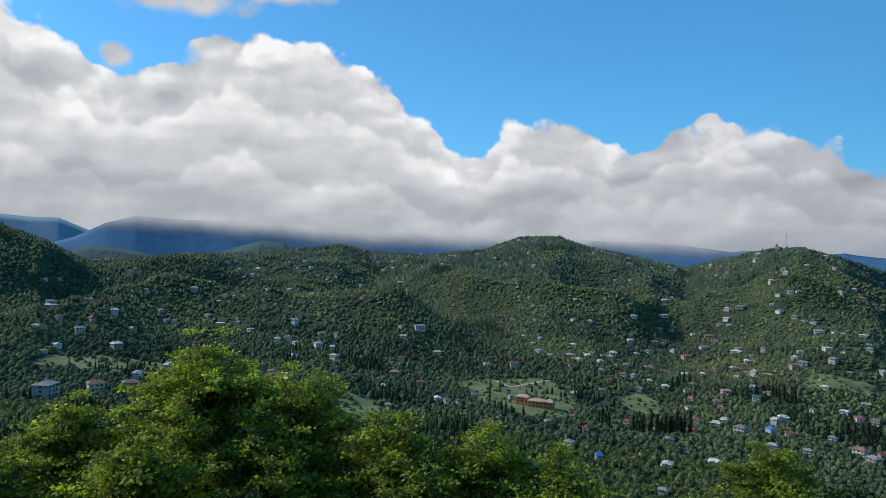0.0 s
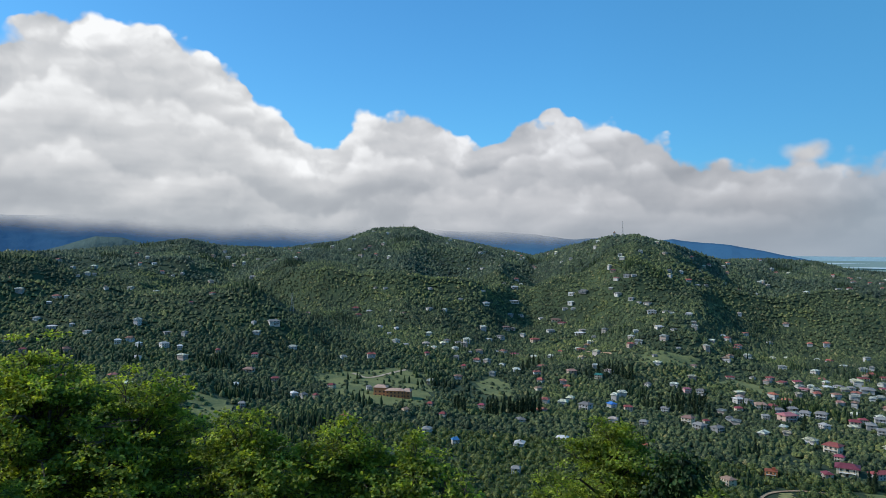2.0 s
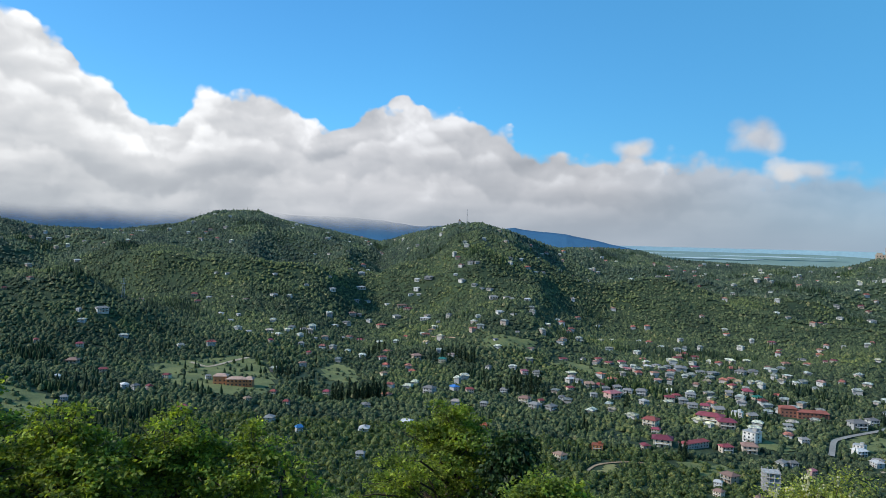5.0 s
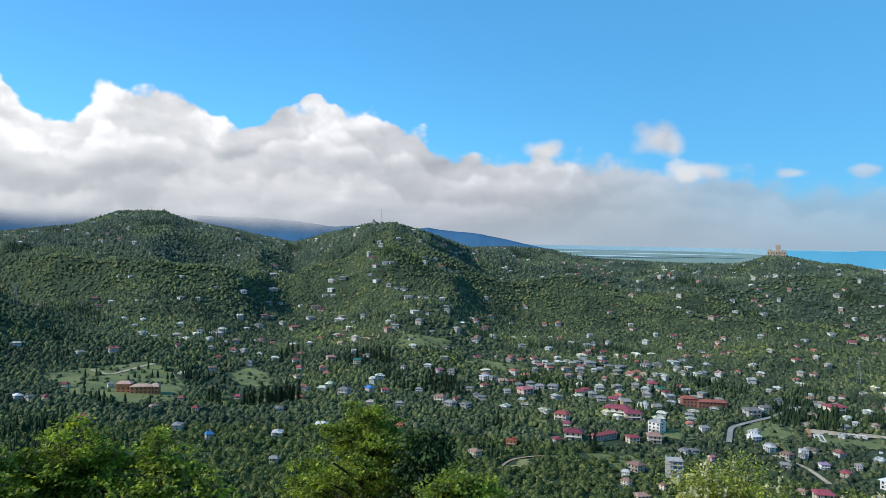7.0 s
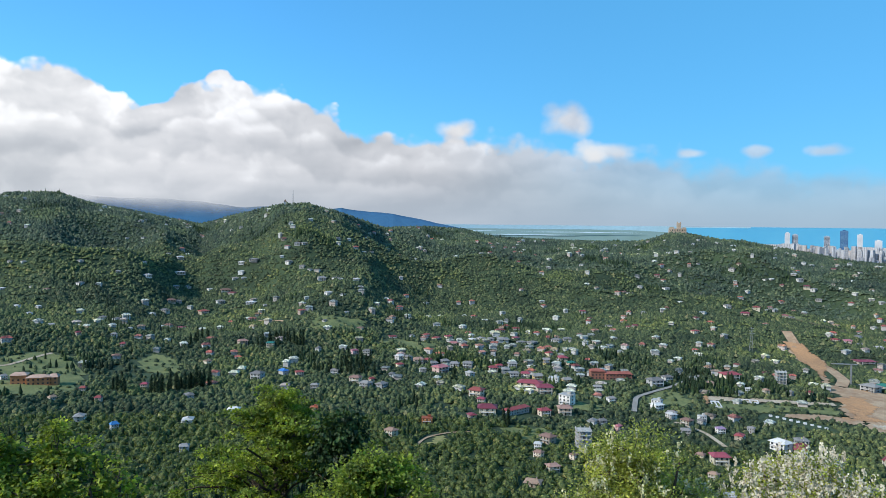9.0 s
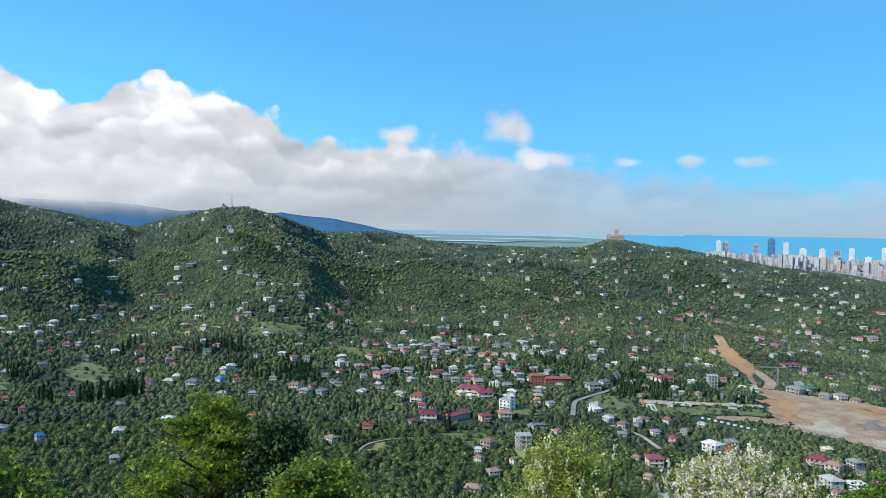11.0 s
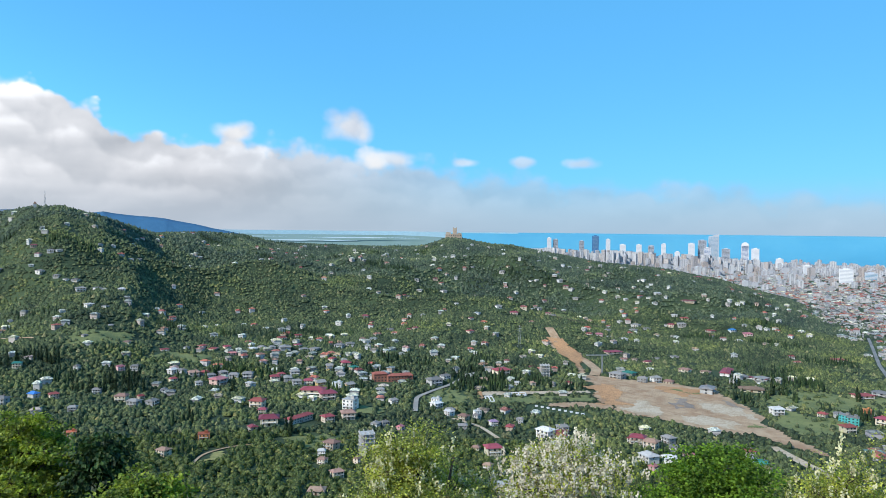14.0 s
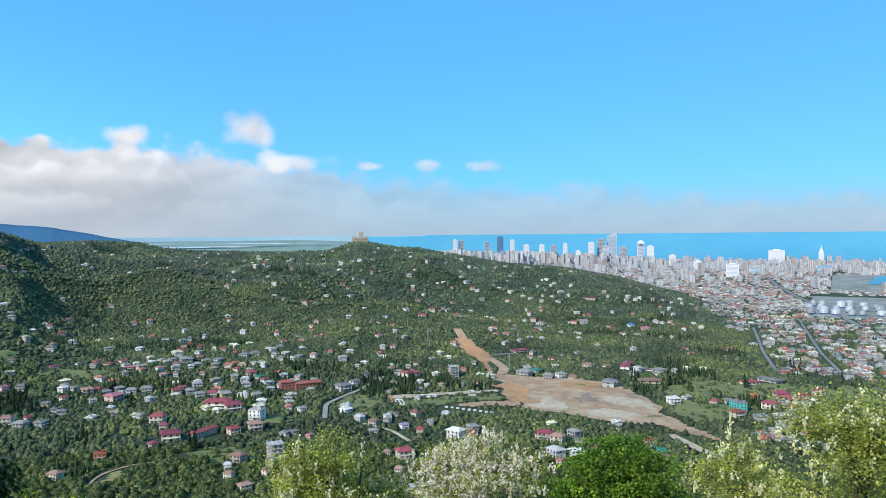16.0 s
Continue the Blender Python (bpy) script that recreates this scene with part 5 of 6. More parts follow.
def top_z(el, r):
    return EYE + r * math.tan(radians(el))


maple_leaf = foliage("fresh_leaves", [(0.0, (0.109, 0.146, 0.031)), (0.4, (0.174, 0.221, 0.048)), (0.8, (0.236, 0.288, 0.065)), (1.0, (0.314, 0.354, 0.105))], 3.0, 0.5)
green_leaf = foliage("green_leaves", [(0.0, (0.070, 0.130, 0.019)), (0.5, (0.104, 0.182, 0.026)), (1.0, (0.156, 0.243, 0.035))], 3.0, 0.4)
acacia_leaf = foliage("acacia_leaves", [(0.0, (0.19, 0.21, 0.055)), (0.5, (0.29, 0.31, 0.085)), (1.0, (0.40, 0.41, 0.15))], 3.0, 0.45)
dark_leaf = foliage("conifer_sprays", [(0.0, (0.014, 0.035, 0.012)), (0.6, (0.028, 0.055, 0.018)), (1.0, (0.05, 0.085, 0.024))], 3.0, 0.15)
cream = material("cream_blossom", (0.62, 0.60, 0.36), 0.7, second=(0.50, 0.47, 0.26), scale=8.0, patch=1.0)
white_bloom = material("white_blossom", (0.66, 0.62, 0.48), 0.7, second=(0.50, 0.43, 0.32), scale=8.0, patch=1.0)
SPRING = "tree with fresh yellow-green spring leaves"
near_tree("maple_tree", -17.3, 16, (4.1, top_z(-7.0, 16), top_z(-21, 16)), maple_leaf, "tall maple " + SPRING, 1, 1215, 54, 0.064, 10, bare=0.06, spray=0.095, shoots=4)
near_tree("maple_tree", -11.0, 15.3, (2.7, top_z(-8.7, 15.3), top_z(-21, 15.3)), maple_leaf, "maple " + SPRING, 2, 602, 54, 0.064, 7, bare=0.05, spray=0.095, shoots=3)
near_tree("maple_tree", -26.4, 17, (2.9, top_z(-10.7, 17), top_z(-21, 17)), maple_leaf, "dense maple " + SPRING, 3, 621, 54, 0.064, 9, spray=0.10, shoots=3)
near_tree("maple_tree", -21.5, 14, (2.2, top_z(-13.8, 14), top_z(-22, 14)), maple_leaf, "small maple " + SPRING, 13, 310, 54, 0.064, 5, spray=0.11)
near_tree("maple_tree", -3.6, 14, (2.8, top_z(-13.0, 14), top_z(-21.5, 14)), maple_leaf, "low maple " + SPRING, 4, 465, 54, 0.064, 7, bare=0.08, spray=0.10, shoots=10)
near_tree("maple_tree", 4.0, 14, (2.6, top_z(-13.7, 14), top_z(-21.5, 14)), maple_leaf, "low maple " + SPRING, 5, 407, 54, 0.064, 6, bare=0.08, spray=0.10, shoots=10)
near_tree("maple_tree", -32.5, 16, (2.6, top_z(-12.0, 16), top_z(-21.5, 16)), maple_leaf, "dense maple " + SPRING, 31, 407, 54, 0.064, 7, spray=0.10)
near_tree("maple_tree", 9.3, 13.5, (1.7, top_z(-15.0, 13.5), top_z(-22, 13.5)), maple_leaf, "low open maple " + SPRING, 51, 210, 54, 0.064, 5, bare=0.15, spray=0.095, shoots=8)
near_tree("hornbeam_tree", 24.3, 18, (2.9, top_z(-13.0, 18), top_z(-21.5, 18)), maple_leaf, "spindly topped " + SPRING, 6, 738, 54, 0.064, 7, bare=0.12, spray=0.095, shoots=30)
near_tree("hornbeam_tree", 31.6, 15, (2.0, top_z(-17.6, 15), top_z(-23, 15)), maple_leaf, "low green leafy tree with fresh leaves", 7, 319, 54, 0.064, 5, spray=0.11)
near_tree("maple_sapling", 13.4, 13, (0.35, top_z(-16.9, 13), top_z(-21, 13)), maple_leaf, "slender maple sapling with fresh leaves", 41, 16, 30, 0.08, 3, spray=0.10)
near_tree("acacia_tree", 52.5, 17, (1.75, top_z(-15.6, 17), top_z(-22, 17)), acacia_leaf, "acacia tree in creamy yellow bloom", 8, 390, 77, 0.058, 6, flowers=460, flower_mat=cream, spray=0.24, shoots=6, taper=2.0)
near_tree("acacia_tree", 63.7, 18, (2.3, top_z(-16.4, 18), top_z(-22, 18)), acacia_leaf, "acacia tree covered with white blossom", 9, 390, 55, 0.058, 7, flowers=1500, flower_mat=white_bloom, bare=0.12, spray=0.26, shoots=8, taper=2.0)
near_tree("linden_tree", 75.0, 18, (1.75, top_z(-15.6, 18), top_z(-22, 18)), green_leaf, "dense round bright green tree", 10, 560, 66, 0.075, 7, spray=0.19, taper=2.4)
near_tree("acacia_tree", 83.0, 17, (1.4, top_z(-15.4, 17), top_z(-22, 17)), acacia_leaf, "thin acacia tree with pale blossom", 11, 221, 55, 0.058, 5, flowers=160, flower_mat=cream, bare=0.1, spray=0.26, shoots=6, taper=2.0)
near_tree("acacia_tree", 90.8, 16, (2.3, top_z(-11.4, 16), top_z(-22, 16)), acacia_leaf, "tall acacia tree with pale leaves and blossom", 12, 546, 65, 0.058, 8, flowers=260, flower_mat=cream, bare=0.08, spray=0.28, shoots=12, taper=2.0)
near_tree("conifer_tree", 29.3, 17, (1.0, top_z(-14.6, 17), top_z(-23, 17)), dark_leaf, "dark drooping conifer tree", 21, 260, 80, 0.10, 6, spray=0.17, droop=0.9, wood=trunk_dark)

# ---------- landmarks ----------
def at(az, r, name, label, category, turn=0.0):
    x, y = polar(az, r)
    root = new(name)
    root.location, root.rotation_euler = (x, y, float(height(x, y))), (0, 0, radians(-az + turn))
    PLOTS.append((float(x), float(y), 16.0))
    return tagged(root, label, category)


def window_row(root, xs, y, zs, turn=0):
    for z in zs:
        for x in xs:
            ob = new("window", WIN[0])
            ob.parent = root
            ob.location, ob.rotation_euler = ((x, y, z), (0, 0, 0)) if not turn else ((y, x, z), (0, 0, radians(turn)))


def school(az, r, s, name, label, wall, roof, turn):
    """Stepped blocks joined at angles, with hipped roofs."""
    root = at(az, r, name, label, "school", turn)
    for x, y, w, d, h in ((-16 * s, 4 * s, 17 * s, 13 * s, 8.5), (5 * s, -1 * s, 25 * s, 10 * s, 6.5), (20 * s, 3 * s, 10 * s, 15 * s, 6.0)):
        bm = bmesh.new()
        add_box(bm, x, y, -3, w, d, h + 3)
        part("wall", bm, wall, root)
        bm = bmesh.new()
        hip_roof(bm, w, d, h + 0.1, 2.0, 0.7, 0.5)
        bmesh.ops.translate(bm, verts=bm.verts, vec=(x, y, 0))
        part("roof", bm, roof, root)
        n = int(w / 3.2)
        window_row(root, [x + w * ((k + 0.5) / n - 0.5) for k in range(n)], y - d / 2, (1.7, 4.8))
    PLOTS.append((root.location.x - 18 * s, root.location.y, 18.0))
    PLOTS.append((root.location.x + 18 * s, root.location.y, 18.0))
    return root


pink_tile = material("pink_tile_roof", (0.56, 0.36, 0.27), 0.85, vary=0.3, scale=0.6, patch=0.1)
brick_red = material("brick_red_wall", (0.58, 0.24, 0.11), 0.85, vary=0.3, scale=0.6, patch=0.1)
school(7.5, 674, 0.7, "school", "orange brick school with pink tiled roofs", brick_red, pink_tile, -12)
school(50.2, 768, 0.85, "school", "long red-roofed school with a tower block", material("dull_brick", (0.30, 0.13, 0.09), 0.85, vary=0.3, scale=0.6, patch=0.1), material("brick_roof", (0.34, 0.11, 0.08), 0.8, vary=0.3, scale=0.5, patch=0.1), 14)


def castle(az, r):
    root = at(az, r, "hilltop_castle", "sandstone hilltop castle with a square tower", "castle")
    root.location.z += 3.0
    for x, y, w, d, h in ((0, 0, 44, 18, 9), (-14, 2, 12, 14, 13), (16, 0, 10, 14, 12)):
        bm = bmesh.new()
        add_box(bm, x, y, -9, w, d, h + 9, 0.3)
        part("wall", bm, sand_stone, root)
    bm = bmesh.new()
    add_box(bm, 3, 2, 0, 11, 11, 24, 0.3)
    for k in range(4):
        add_box(bm, 3 + (k % 2 - 0.5) * 8, 2 + (k // 2 - 0.5) * 8, 24, 2.4, 2.4, 2.2)
    part("tower", bm, sand_stone, root)
    for k in range(7):
        bm = bmesh.new()
        add_box(bm, -18 + 6 * k, -9.1, 3, 1.6, 0.5, 3.2)
        part("window", bm, glass_dark, root)


castle(54.9, 1960)


def lattice(az, r, h, w, name, label, arms=0):
    """A tapering lattice mast of four legs with rings and crossed braces."""
    root = at(az, r, name, label, "mast")
    legs = [(-1, -1), (1, -1), (1, 1), (-1, 1)]
    at_h = lambda f: w * (1 - 0.85 * f)
    for sx, sy in legs:
        bm = bmesh.new()
        tube(bm, [Vector((sx * at_h(f), sy * at_h(f), h * f - 1)) for f in (0, 0.5, 1)], [0.22, 0.2, 0.16], 5)
        part("leg", bm, steel, root)
    for k in range(8):
        f0, f1 = k / 8, (k + 1) / 8
        a, b = at_h(f0), at_h(f1)
        for (ax, ay), (bx, by) in zip(legs, legs[1:] + legs[:1]):
            bm = bmesh.new()
            tube(bm, [Vector((ax * a, ay * a, h * f0)), Vector((bx * b, by * b, h * f1)), Vector((ax * b, ay * b, h * f1))], [0.1, 0.1, 0.1], 4)
            part("brace", bm, steel, root)
    for k in range(arms):
        bm = bmesh.new()
        add_box(bm, 0, 0, h * (0.72 + 0.11 * k), 7 - k, 0.3, 0.35)
        part("arm", bm, steel, root)


lattice(25.3, 1465, 30, 1.6, "radio_mast", "tall thin steel radio mast on a hilltop")
lattice(60.2, 1000, 30, 2.2, "power_pylon", "grey steel lattice power pylon among trees", 3)
lattice(-0.3, 950, 24, 2.0, "power_pylon", "grey steel lattice power pylon on a slope", 3)


def hilltop_chapel(az, r):
    root = at(az, r, "chapel", "small dark stone chapel on a hilltop", "chapel")
    bm = bmesh.new()
    add_box(bm, 0, 0, -2, 5, 6, 10)
    part("wall", bm, wall_grey, root)
    bm = bmesh.new()
    hip_roof(bm, 5, 6, 8.1, 4.5, 0.3, 0.05)
    part("roof", bm, roof_brown, root)


hilltop_chapel(24.7, 1470)


tank_steel = material("tank_steel", (0.46, 0.48, 0.50), 0.55, vary=0.35, scale=0.3, patch=0.08, metal=0.2, obj=True)


def silo(az, r, w, h):
    root = at(az, r, "storage_tank", "weathered grey cylindrical fuel storage tank", "tank")
    tagged(root, group="fuel tanks by the railway")
    bm = bmesh.new()
    bmesh.ops.create_cone(bm, cap_ends=True, segments=24, radius1=w, radius2=w, depth=h, matrix=Matrix.Translation((0, 0, h / 2 - 0.5)))
    part("shell", bm, tank_steel, root)
    bm = bmesh.new()
    bmesh.ops.create_cone(bm, cap_ends=True, segments=24, radius1=w * 1.02, radius2=w * 0.1, depth=w * 0.3, matrix=Matrix.Translation((0, 0, h - 0.5 + w * 0.15)))
    part("lid", bm, tank_steel, root)
    bm = bmesh.new()
    bmesh.ops.create_cone(bm, cap_ends=True, segments=24, radius1=w * 1.03, radius2=w * 1.03, depth=3, matrix=Matrix.Translation((0, 0, 1.5)))
    part("blue_band", bm, blue_glass, root, "blue painted band")


tank_rng = np.random.default_rng(61)
for k in range(18):
    silo(88.4 + 0.82 * (k % 6) + tank_rng.uniform(-0.2, 0.2), 1700 + 95 * (k // 6) + tank_rng.uniform(-25, 25), tank_rng.uniform(6.0, 10.0), tank_rng.uniform(10, 15))


def footing(az, r, w, d):
    root = at(az, r, "foundation", "bare white concrete foundation walls", "foundation", 8)
    for x, y, ww, dd in ((0, -d / 2, w, 0.7), (0, d / 2, w, 0.7), (-w / 2, 0, 0.7, d), (w / 2, 0, 0.7, d), (0, 0, 0.7, d)):
        bm = bmesh.new()
        add_box(bm, x, y, 0, ww, dd, 1.3)
        part("wall", bm, white_paint, root)


footing(57.9, 705, 7, 22)
footing(60.2, 735, 14, 9)
for k in range(9):
    footing(61.6 + 0.45 * k, 690 - 2 * k, 2.0, 2.0)


def crane(az, r):
    root = at(az, r, "tower_crane", "pale tower crane on a building site", "crane", 20)
    bm = bmesh.new()
    add_box(bm, 0, 0, 0, 1.4, 1.4, 22)
    part("mast", bm, steel, root)
    bm = bmesh.new()
    add_box(bm, -7, 0, 22, 26, 1.0, 1.0)
    part("jib", bm, steel, root)


crane(66.6, 880)


def shell_building(az, r):
    """Concrete floors on columns, without walls yet."""
    root = at(az, r, "unfinished_building", "unfinished concrete frame building without walls", "building", 10)
    for k in range(5):
        bm = bmesh.new()
        add_box(bm, 0, 0, 3.0 * k - 0.2, 11, 10, 0.35)
        part("floor_slab", bm, concrete, root)
    for k in range(12):
        bm = bmesh.new()
        add_box(bm, (k % 4 - 1.5) * 3.3, (k // 4 - 1) * 4.3, 0, 0.5, 0.5, 13.5)
        part("column", bm, concrete, root)


shell_building(48.2, 525)
shell_building(62.2, 844)


# ---------- small far houses scattered over the slopes ----------
def far_houses():
    rng = np.random.default_rng(23)
    n = 9500
    az, r = rng.uniform(-30, 82, n), np.sqrt(rng.uniform(640 ** 2, 1980 ** 2, n))
    x, y = polar(az, r)
    rc = np.interp(az, CR[:, 0], CR[:, 1])
    want = 0.10 + 0.75 * np.clip(fbm(x / 130, y / 130, 3, 70.0) + 0.12, 0, 1)
    want = want * np.interp(az, [-30, -5, 15, 35, 60, 82], [0.35, 0.45, 0.6, 0.9, 1.0, 1.0])
    want = want + 0.7 * np.exp(-((az - 45) / 10) ** 2 - ((r - 880) / 170) ** 2) + 0.9 * np.exp(-((az - 45.5) / 5) ** 2 - ((r - 800) / 110) ** 2) + 0.5 * np.exp(-((az - 26) / 9) ** 2 - ((r - 900) / 120) ** 2)
    ok = (rng.uniform(0, 1, n) < want * 0.5) & (r < rc - 25) & (city_ness(x, y) < 0.4)
    for poly in CLEAR:
        ok &= ~inside(x, y, poly)
    for i in np.where(ok)[0]:
        if any(math.hypot(x[i] - a, y[i] - b) < 11 for a, b, _ in PLOTS):
            ok[i] = False
        else:
            PLOTS.append((float(x[i]), float(y[i]), 6.0))
    x, y, az = x[ok], y[ok], az[ok]
    m = len(x)
    z, w, d = height(x, y), rng.uniform(5.5, 9.5, m), rng.uniform(5, 7.5, m)
    h, turn = rng.choice([2.6, 3.0, 4.2, 5.4], m), np.radians(-az) + rng.normal(0, 0.5, m)
    tagged(link_mesh("hillside_houses", *boxes(x, y, z - 2.5, w, d, h + 2.5, turn), hill_walls), "small pale houses scattered over wooded slopes", "houses", kind="stuff")
    tagged(link_mesh("hillside_roofs", *roofs(x, y, z + h, w, d, rng.uniform(1.3, 2.3, m), turn, 0.9), hill_roofs), "white, grey and red roofs on the slopes", "roofs", kind="stuff")


hill_walls = facade_material("hillside_walls", [(0.0, (0.438, 0.430, 0.413)), (0.4, (0.524, 0.517, 0.501)), (0.7, (0.334, 0.318, 0.294)), (0.9, (0.438, 0.318, 0.254)), (1.0, (0.541, 0.533, 0.524))])
hill_roofs = foliage("hillside_roofs", [(0.0, (0.24, 0.24, 0.25)), (0.25, (0.40, 0.40, 0.40)), (0.42, (0.55, 0.55, 0.56)), (0.55, (0.45, 0.45, 0.46)), (0.62, (0.33, 0.09, 0.09)), (0.80, (0.34, 0.14, 0.13)), (0.9, (0.26, 0.19, 0.16)), (1.0, (0.3, 0.3, 0.31))], scale=0.3)
far_houses()


# ---------- rows of cypress and poplar ----------
def cypress(height_m, girth, seed):
    rng = np.random.default_rng(seed)
    root = new("cypress_tree")
    tagged(root, "tall dark narrow cypress tree", "tree", "cypress rows")
    bm = bmesh.new()
    tube(bm, [Vector((0, 0, -1)), Vector((0, 0, height_m * 0.3))], [0.3, 0.2], 6)
    part("trunk", bm, trunk_dark, root)
    vs, fs = [], []
    for k in range(170):
        f = rng.uniform(0.04, 1.0)
        a = rng.uniform(0, 2 * math.pi)
        r = girth * (math.sin(math.pi * min(0.98, 0.12 + f * 0.86)) ** 0.8) * rng.uniform(0.55, 1.05)
        c = np.array([math.cos(a) * r, math.sin(a) * r, f * height_m])
        o = np.array([math.cos(a + 1.6), math.sin(a + 1.6), 0.0]) * rng.uniform(0.35, 0.7)
        vs += [c - o, c + o, c + np.array([math.cos(a) * 0.2, math.sin(a) * 0.2, rng.uniform(0.9, 1.8)])]
        fs.append((3 * k, 3 * k + 1, 3 * k + 2))
    tagged(link_mesh("crown", vs, fs, MATS["row_cypress"], parent=root), kind="stuff")
    return root


foliage("row_cypress", [(0.0, (0.016, 0.032, 0.018)), (0.6, (0.030, 0.052, 0.026)), (1.0, (0.050, 0.074, 0.034))])
CYPRESS_ROWS = [(14.77, 626, 19.24, 652, 15), (12.22, 647, 13.5, 629, 4), (23.98, 852, 26.19, 819, 9), (22.49, 828, 24.37, 824, 5), (28.86, 743, 31.52, 758, 9), (17.55, 839, 19.15, 912, 5), (26.77, 719, 31.83, 710, 14), (37.8, 703, 38.09, 706, 2), (34.69, 606, 35.1, 590, 2), (16.2, 652, 19.1, 650, 9), (75.91, 871, 76.5, 872, 3), (78.46, 848, 79.51, 854, 4), (84.0, 862, 84.26, 864, 2), (86.88, 994, 87.88, 988, 4), (41.83, 558, 42.51, 552, 3), (58.76, 782, 58.96, 783, 1)]
rng = np.random.default_rng(41)
kit = [cypress(14, 1.5, 1), cypress(11, 1.7, 2), cypress(17, 2.0, 3)]
used = 0
for a0, r0, a1, r1, n in CYPRESS_ROWS:
    for k in range(n):
        f = (k + rng.uniform(0.1, 0.9)) / n
        x, y = polar(a0 + (a1 - a0) * f, r0 + (r1 - r0) * f + rng.normal(0, 3))
        m = Matrix.LocRotScale((x, y, float(height(x, y))), Euler((0, 0, rng.uniform(0, 6))), None)
        m = m @ Matrix.Diagonal((*([rng.uniform(0.8, 1.15)] * 3), 1))
        if used < 3:
            kit[used].matrix_basis = m
        else:
            src = kit[used % 3]
            keep = src.matrix_basis.copy()
            src.scale = (1, 1, 1)
            copy_thing(src, m)
            src.matrix_basis = keep
        used += 1
        PLOTS.append((float(x), float(y), 1.0))

def crown_kit(sprays, rng):
    """A small crown: an uneven core with leafy sprays standing out of it."""
    n = 5
    ring = np.arange(n) * 2 * math.pi / n
    v = np.array([(math.cos(a), math.sin(a), -0.45) for a in ring] + [(0.78 * math.cos(a + 0.6), 0.78 * math.sin(a + 0.6), 0.42) for a in ring] + [(0.0, 0.0, 0.98)])
    f = np.array([t for i in range(n) for t in ((i, (i + 1) % n, n + i), ((i + 1) % n, n + (i + 1) % n, n + i), (n + i, n + (i + 1) % n, 2 * n))])
    if not sprays:
        return np.concatenate([v[:n] * (1, 1, 0.8), [(0.12, 0.05, 0.9)]]), np.array([(i, (i + 1) % n, n) for i in range(n)])
    vs, fs = [v * 0.84], [f]
    for k in range(sprays):
        d = rng.normal(size=3)
        d[2] = abs(d[2]) * 0.9 - 0.25
        d /= np.linalg.norm(d)
        a = np.cross(d, rng.normal(size=3))
        a /= np.linalg.norm(a)
        b = np.cross(d, a) + d * 0.22
        c, s = d * rng.uniform(0.78, 1.05), rng.uniform(0.2, 0.38)
        vs.append(np.array([c - a * s - b * s * 0.6, c + a * s - b * s * 0.4, c + b * s]))
        fs.append(np.array([(0, 1, 2)]) + len(v) + 3 * k)
    return np.concatenate(vs), np.concatenate(fs)


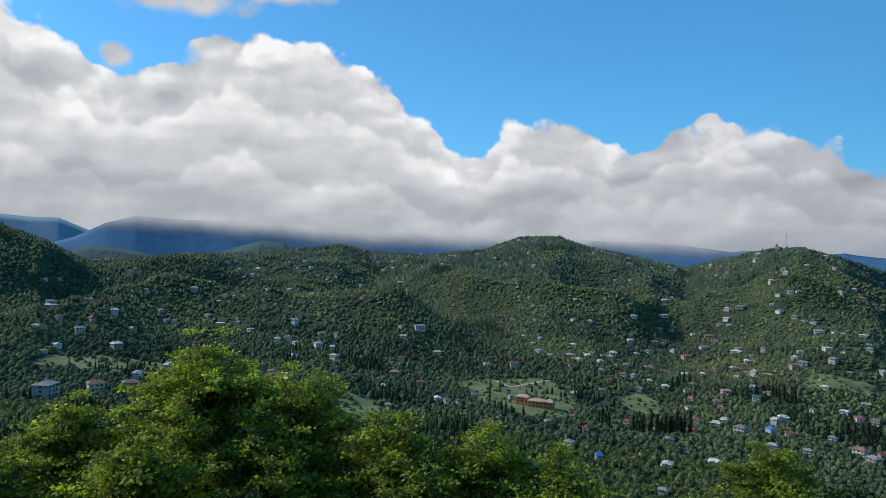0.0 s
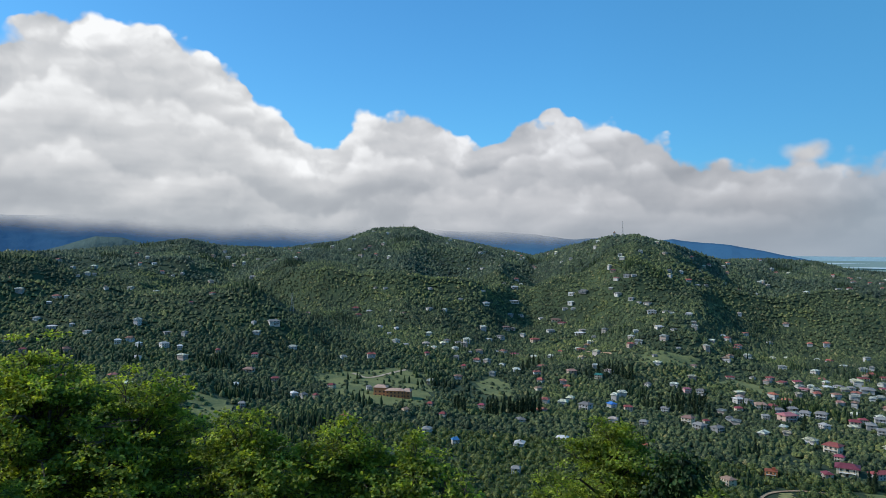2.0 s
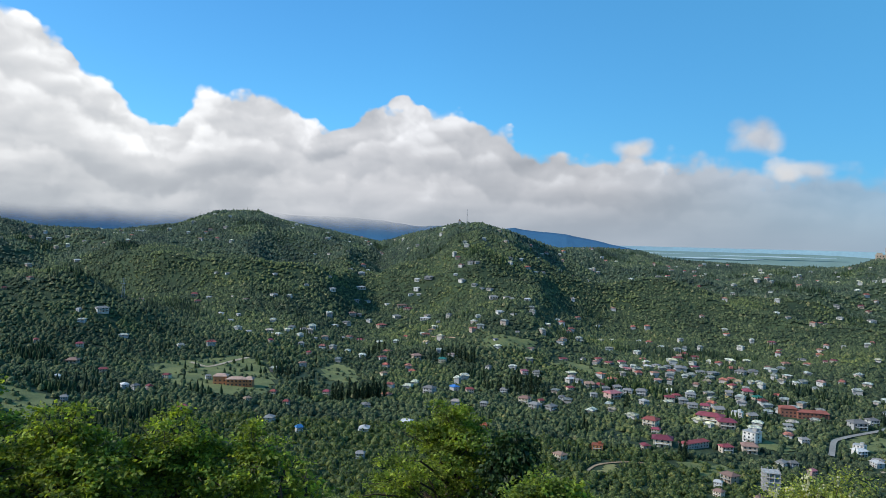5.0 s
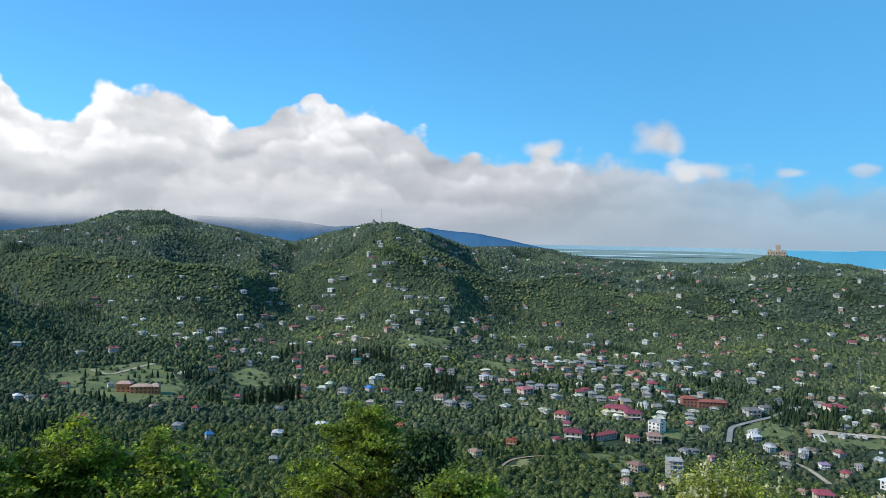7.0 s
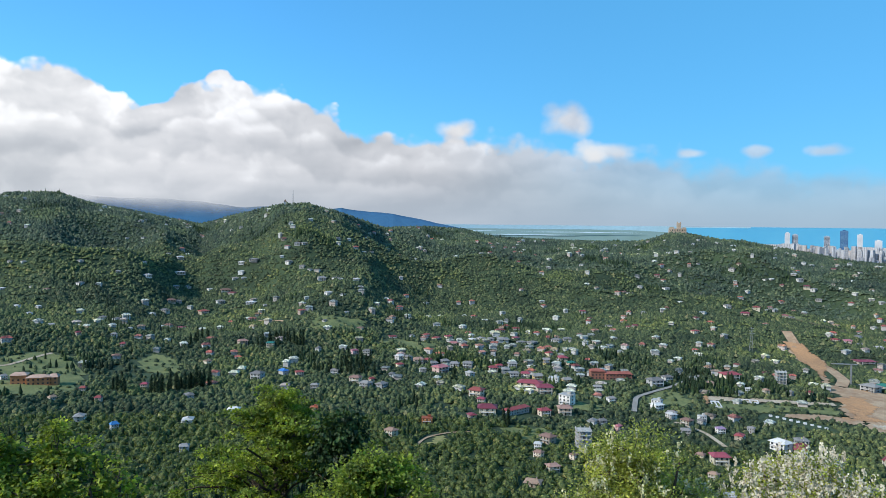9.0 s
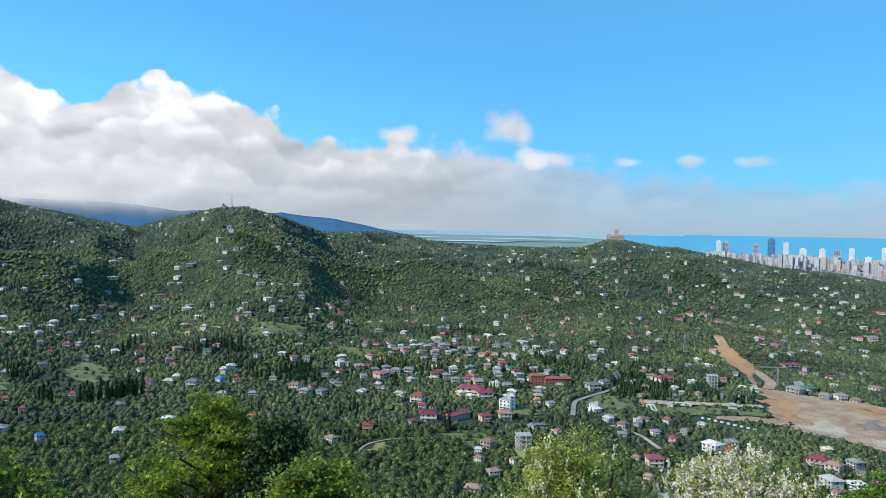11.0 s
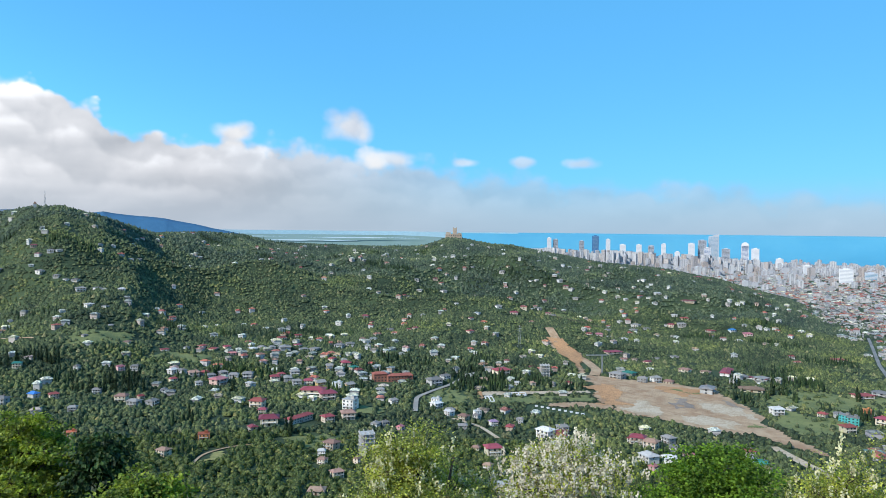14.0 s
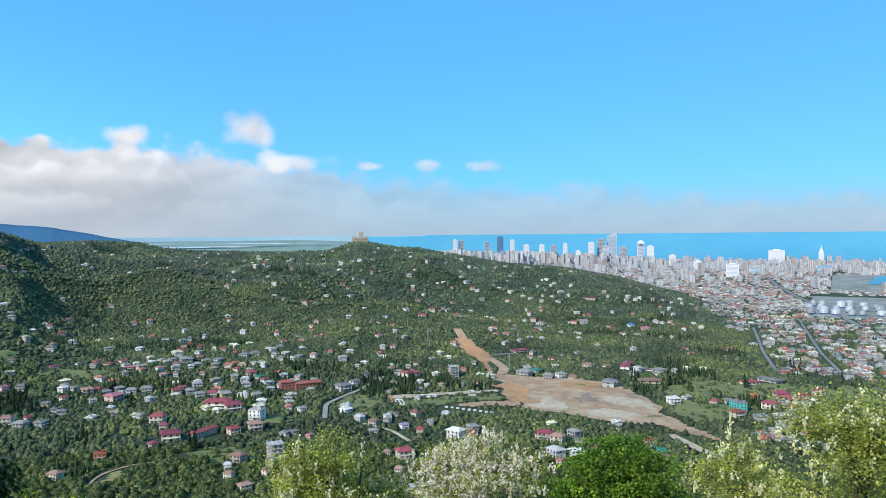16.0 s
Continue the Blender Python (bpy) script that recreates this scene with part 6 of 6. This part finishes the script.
def make_woods():
    rng = np.random.default_rng(5)
    sets = []
    for lo, hi, gap, level in ((350, 560, 3.7, 15), (560, 900, 3.6, 3), (900, 1400, 3.9, 0), (1400, 2250, 4.7, 0), (2250, 2900, 12.0, 0)):
        area = 0.5 * radians(134) * (hi * hi - lo * lo)
        n = int(area / gap ** 2)
        r = np.sqrt(rng.uniform(lo * lo, hi * hi, n))
        az = rng.uniform(-36, 98, n)
        x, y = polar(az, r)
        z = height(x, y)
        seen = np.ones(n, bool)
        rc = np.interp(az, CR[:, 0], CR[:, 1])
        seen &= (r < rc + 60) | (z > 60)
        town = city_ness(x, y)
        seen &= rng.uniform(0, 1, n) > np.where(town > 0.5, 0.66, 0.0)
        open_ground = fbm(x / 95, y / 95, 3, 60.0)
        seen &= ~((open_ground > 0.44) & (rng.uniform(0, 1, n) < 0.7) & (r < 1500))
        x, y, z, r = x[seen], y[seen], z[seen], r[seen]
        ok = free_of(x, y)
        x, y, z, r = x[ok], y[ok], z[ok], r[ok]
        sets.append((x, y, z, r, gap, level))
    leafy, dark, close, remote = ([], []), ([], []), ([], []), ([], [])
    cone_v = np.array([(math.cos(a) * w, math.sin(a) * w, h) for h, w in ((0.0, 0.75), (0.35, 1.0), (0.75, 0.55)) for a in np.arange(6) * math.pi / 3] + [(0, 0, 1.15)])
    cone_f = np.array([t for k in range(2) for i in range(6) for t in ((k * 6 + i, k * 6 + (i + 1) % 6, k * 6 + 6 + i), (k * 6 + (i + 1) % 6, k * 6 + 6 + (i + 1) % 6, k * 6 + 6 + i))] + [(12 + i, 12 + (i + 1) % 6, 18) for i in range(6)])
    SLIM = np.array([(i, (i + 1) % 6, 6) for i in range(6)])
    slim_v = np.concatenate([cone_v[:6] * (1.2, 1.2, 1), [(0, 0, 1.1)]])
    for k, (x, y, z, r, gap, level) in enumerate(sets):
        n = len(x)
        stand = fbm(x / 70, y / 70, 3, 80.0) + rng.normal(0, 0.12, n)
        conifer = stand > np.where(r < 1000, 0.43, 0.47)
        v, f = crown_kit(level, rng)
        w = rng.uniform(0.45, 0.85, n) * gap * (1.12 if level else 1.05) * np.where(rng.uniform(0, 1, n) < 0.3, 0.62, 1.0)
        h = w * rng.uniform(0.6, 1.25, n)
        i = ~conifer
        pos = np.stack([x, y, z + h * 0.55], -1)[i]
        a, b = scatter(v, f, pos, np.stack([w, w, h], -1)[i], rng, 0.22 if level else 0.30)
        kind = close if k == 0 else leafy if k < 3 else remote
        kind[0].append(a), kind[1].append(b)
        i = conifer
        cw = rng.uniform(0.9, 1.9, n)
        ch = rng.uniform(5, 10, n)
        slim = level == 0
        a, b = scatter(slim_v if slim else cone_v, SLIM if slim else cone_f, np.stack([x, y, z], -1)[i], np.stack([cw, cw, ch], -1)[i], rng, 0.22)
        dark[0].append(a), dark[1].append(b)
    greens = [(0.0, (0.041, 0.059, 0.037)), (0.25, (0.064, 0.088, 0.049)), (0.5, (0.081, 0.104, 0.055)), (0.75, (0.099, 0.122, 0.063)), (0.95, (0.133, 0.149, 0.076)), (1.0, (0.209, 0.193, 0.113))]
    # same greens for the high ridges, distance haze painted in as extra blue
    haze_tinted = [(f, (col[0] * 0.88, col[1] * 0.93, col[2] * 1.25)) for f, col in greens]
    bright = [(f, (col[0] * 1.15, col[1] * 1.15, col[2] * 0.95)) for f, col in greens]
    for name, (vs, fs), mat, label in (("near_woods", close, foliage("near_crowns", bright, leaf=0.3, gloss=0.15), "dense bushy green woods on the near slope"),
                                       ("far_woods", remote, foliage("haze_tinted_crowns", haze_tinted), "woods on the high ridges, greens tinted blue for haze"),
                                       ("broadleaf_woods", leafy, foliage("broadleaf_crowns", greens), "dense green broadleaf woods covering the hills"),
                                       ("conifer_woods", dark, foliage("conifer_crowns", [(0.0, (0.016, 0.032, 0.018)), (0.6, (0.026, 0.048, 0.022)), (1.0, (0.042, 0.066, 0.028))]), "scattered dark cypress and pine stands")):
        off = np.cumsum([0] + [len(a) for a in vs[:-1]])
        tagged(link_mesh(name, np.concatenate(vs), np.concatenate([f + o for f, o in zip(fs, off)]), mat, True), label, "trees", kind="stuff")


make_woods()
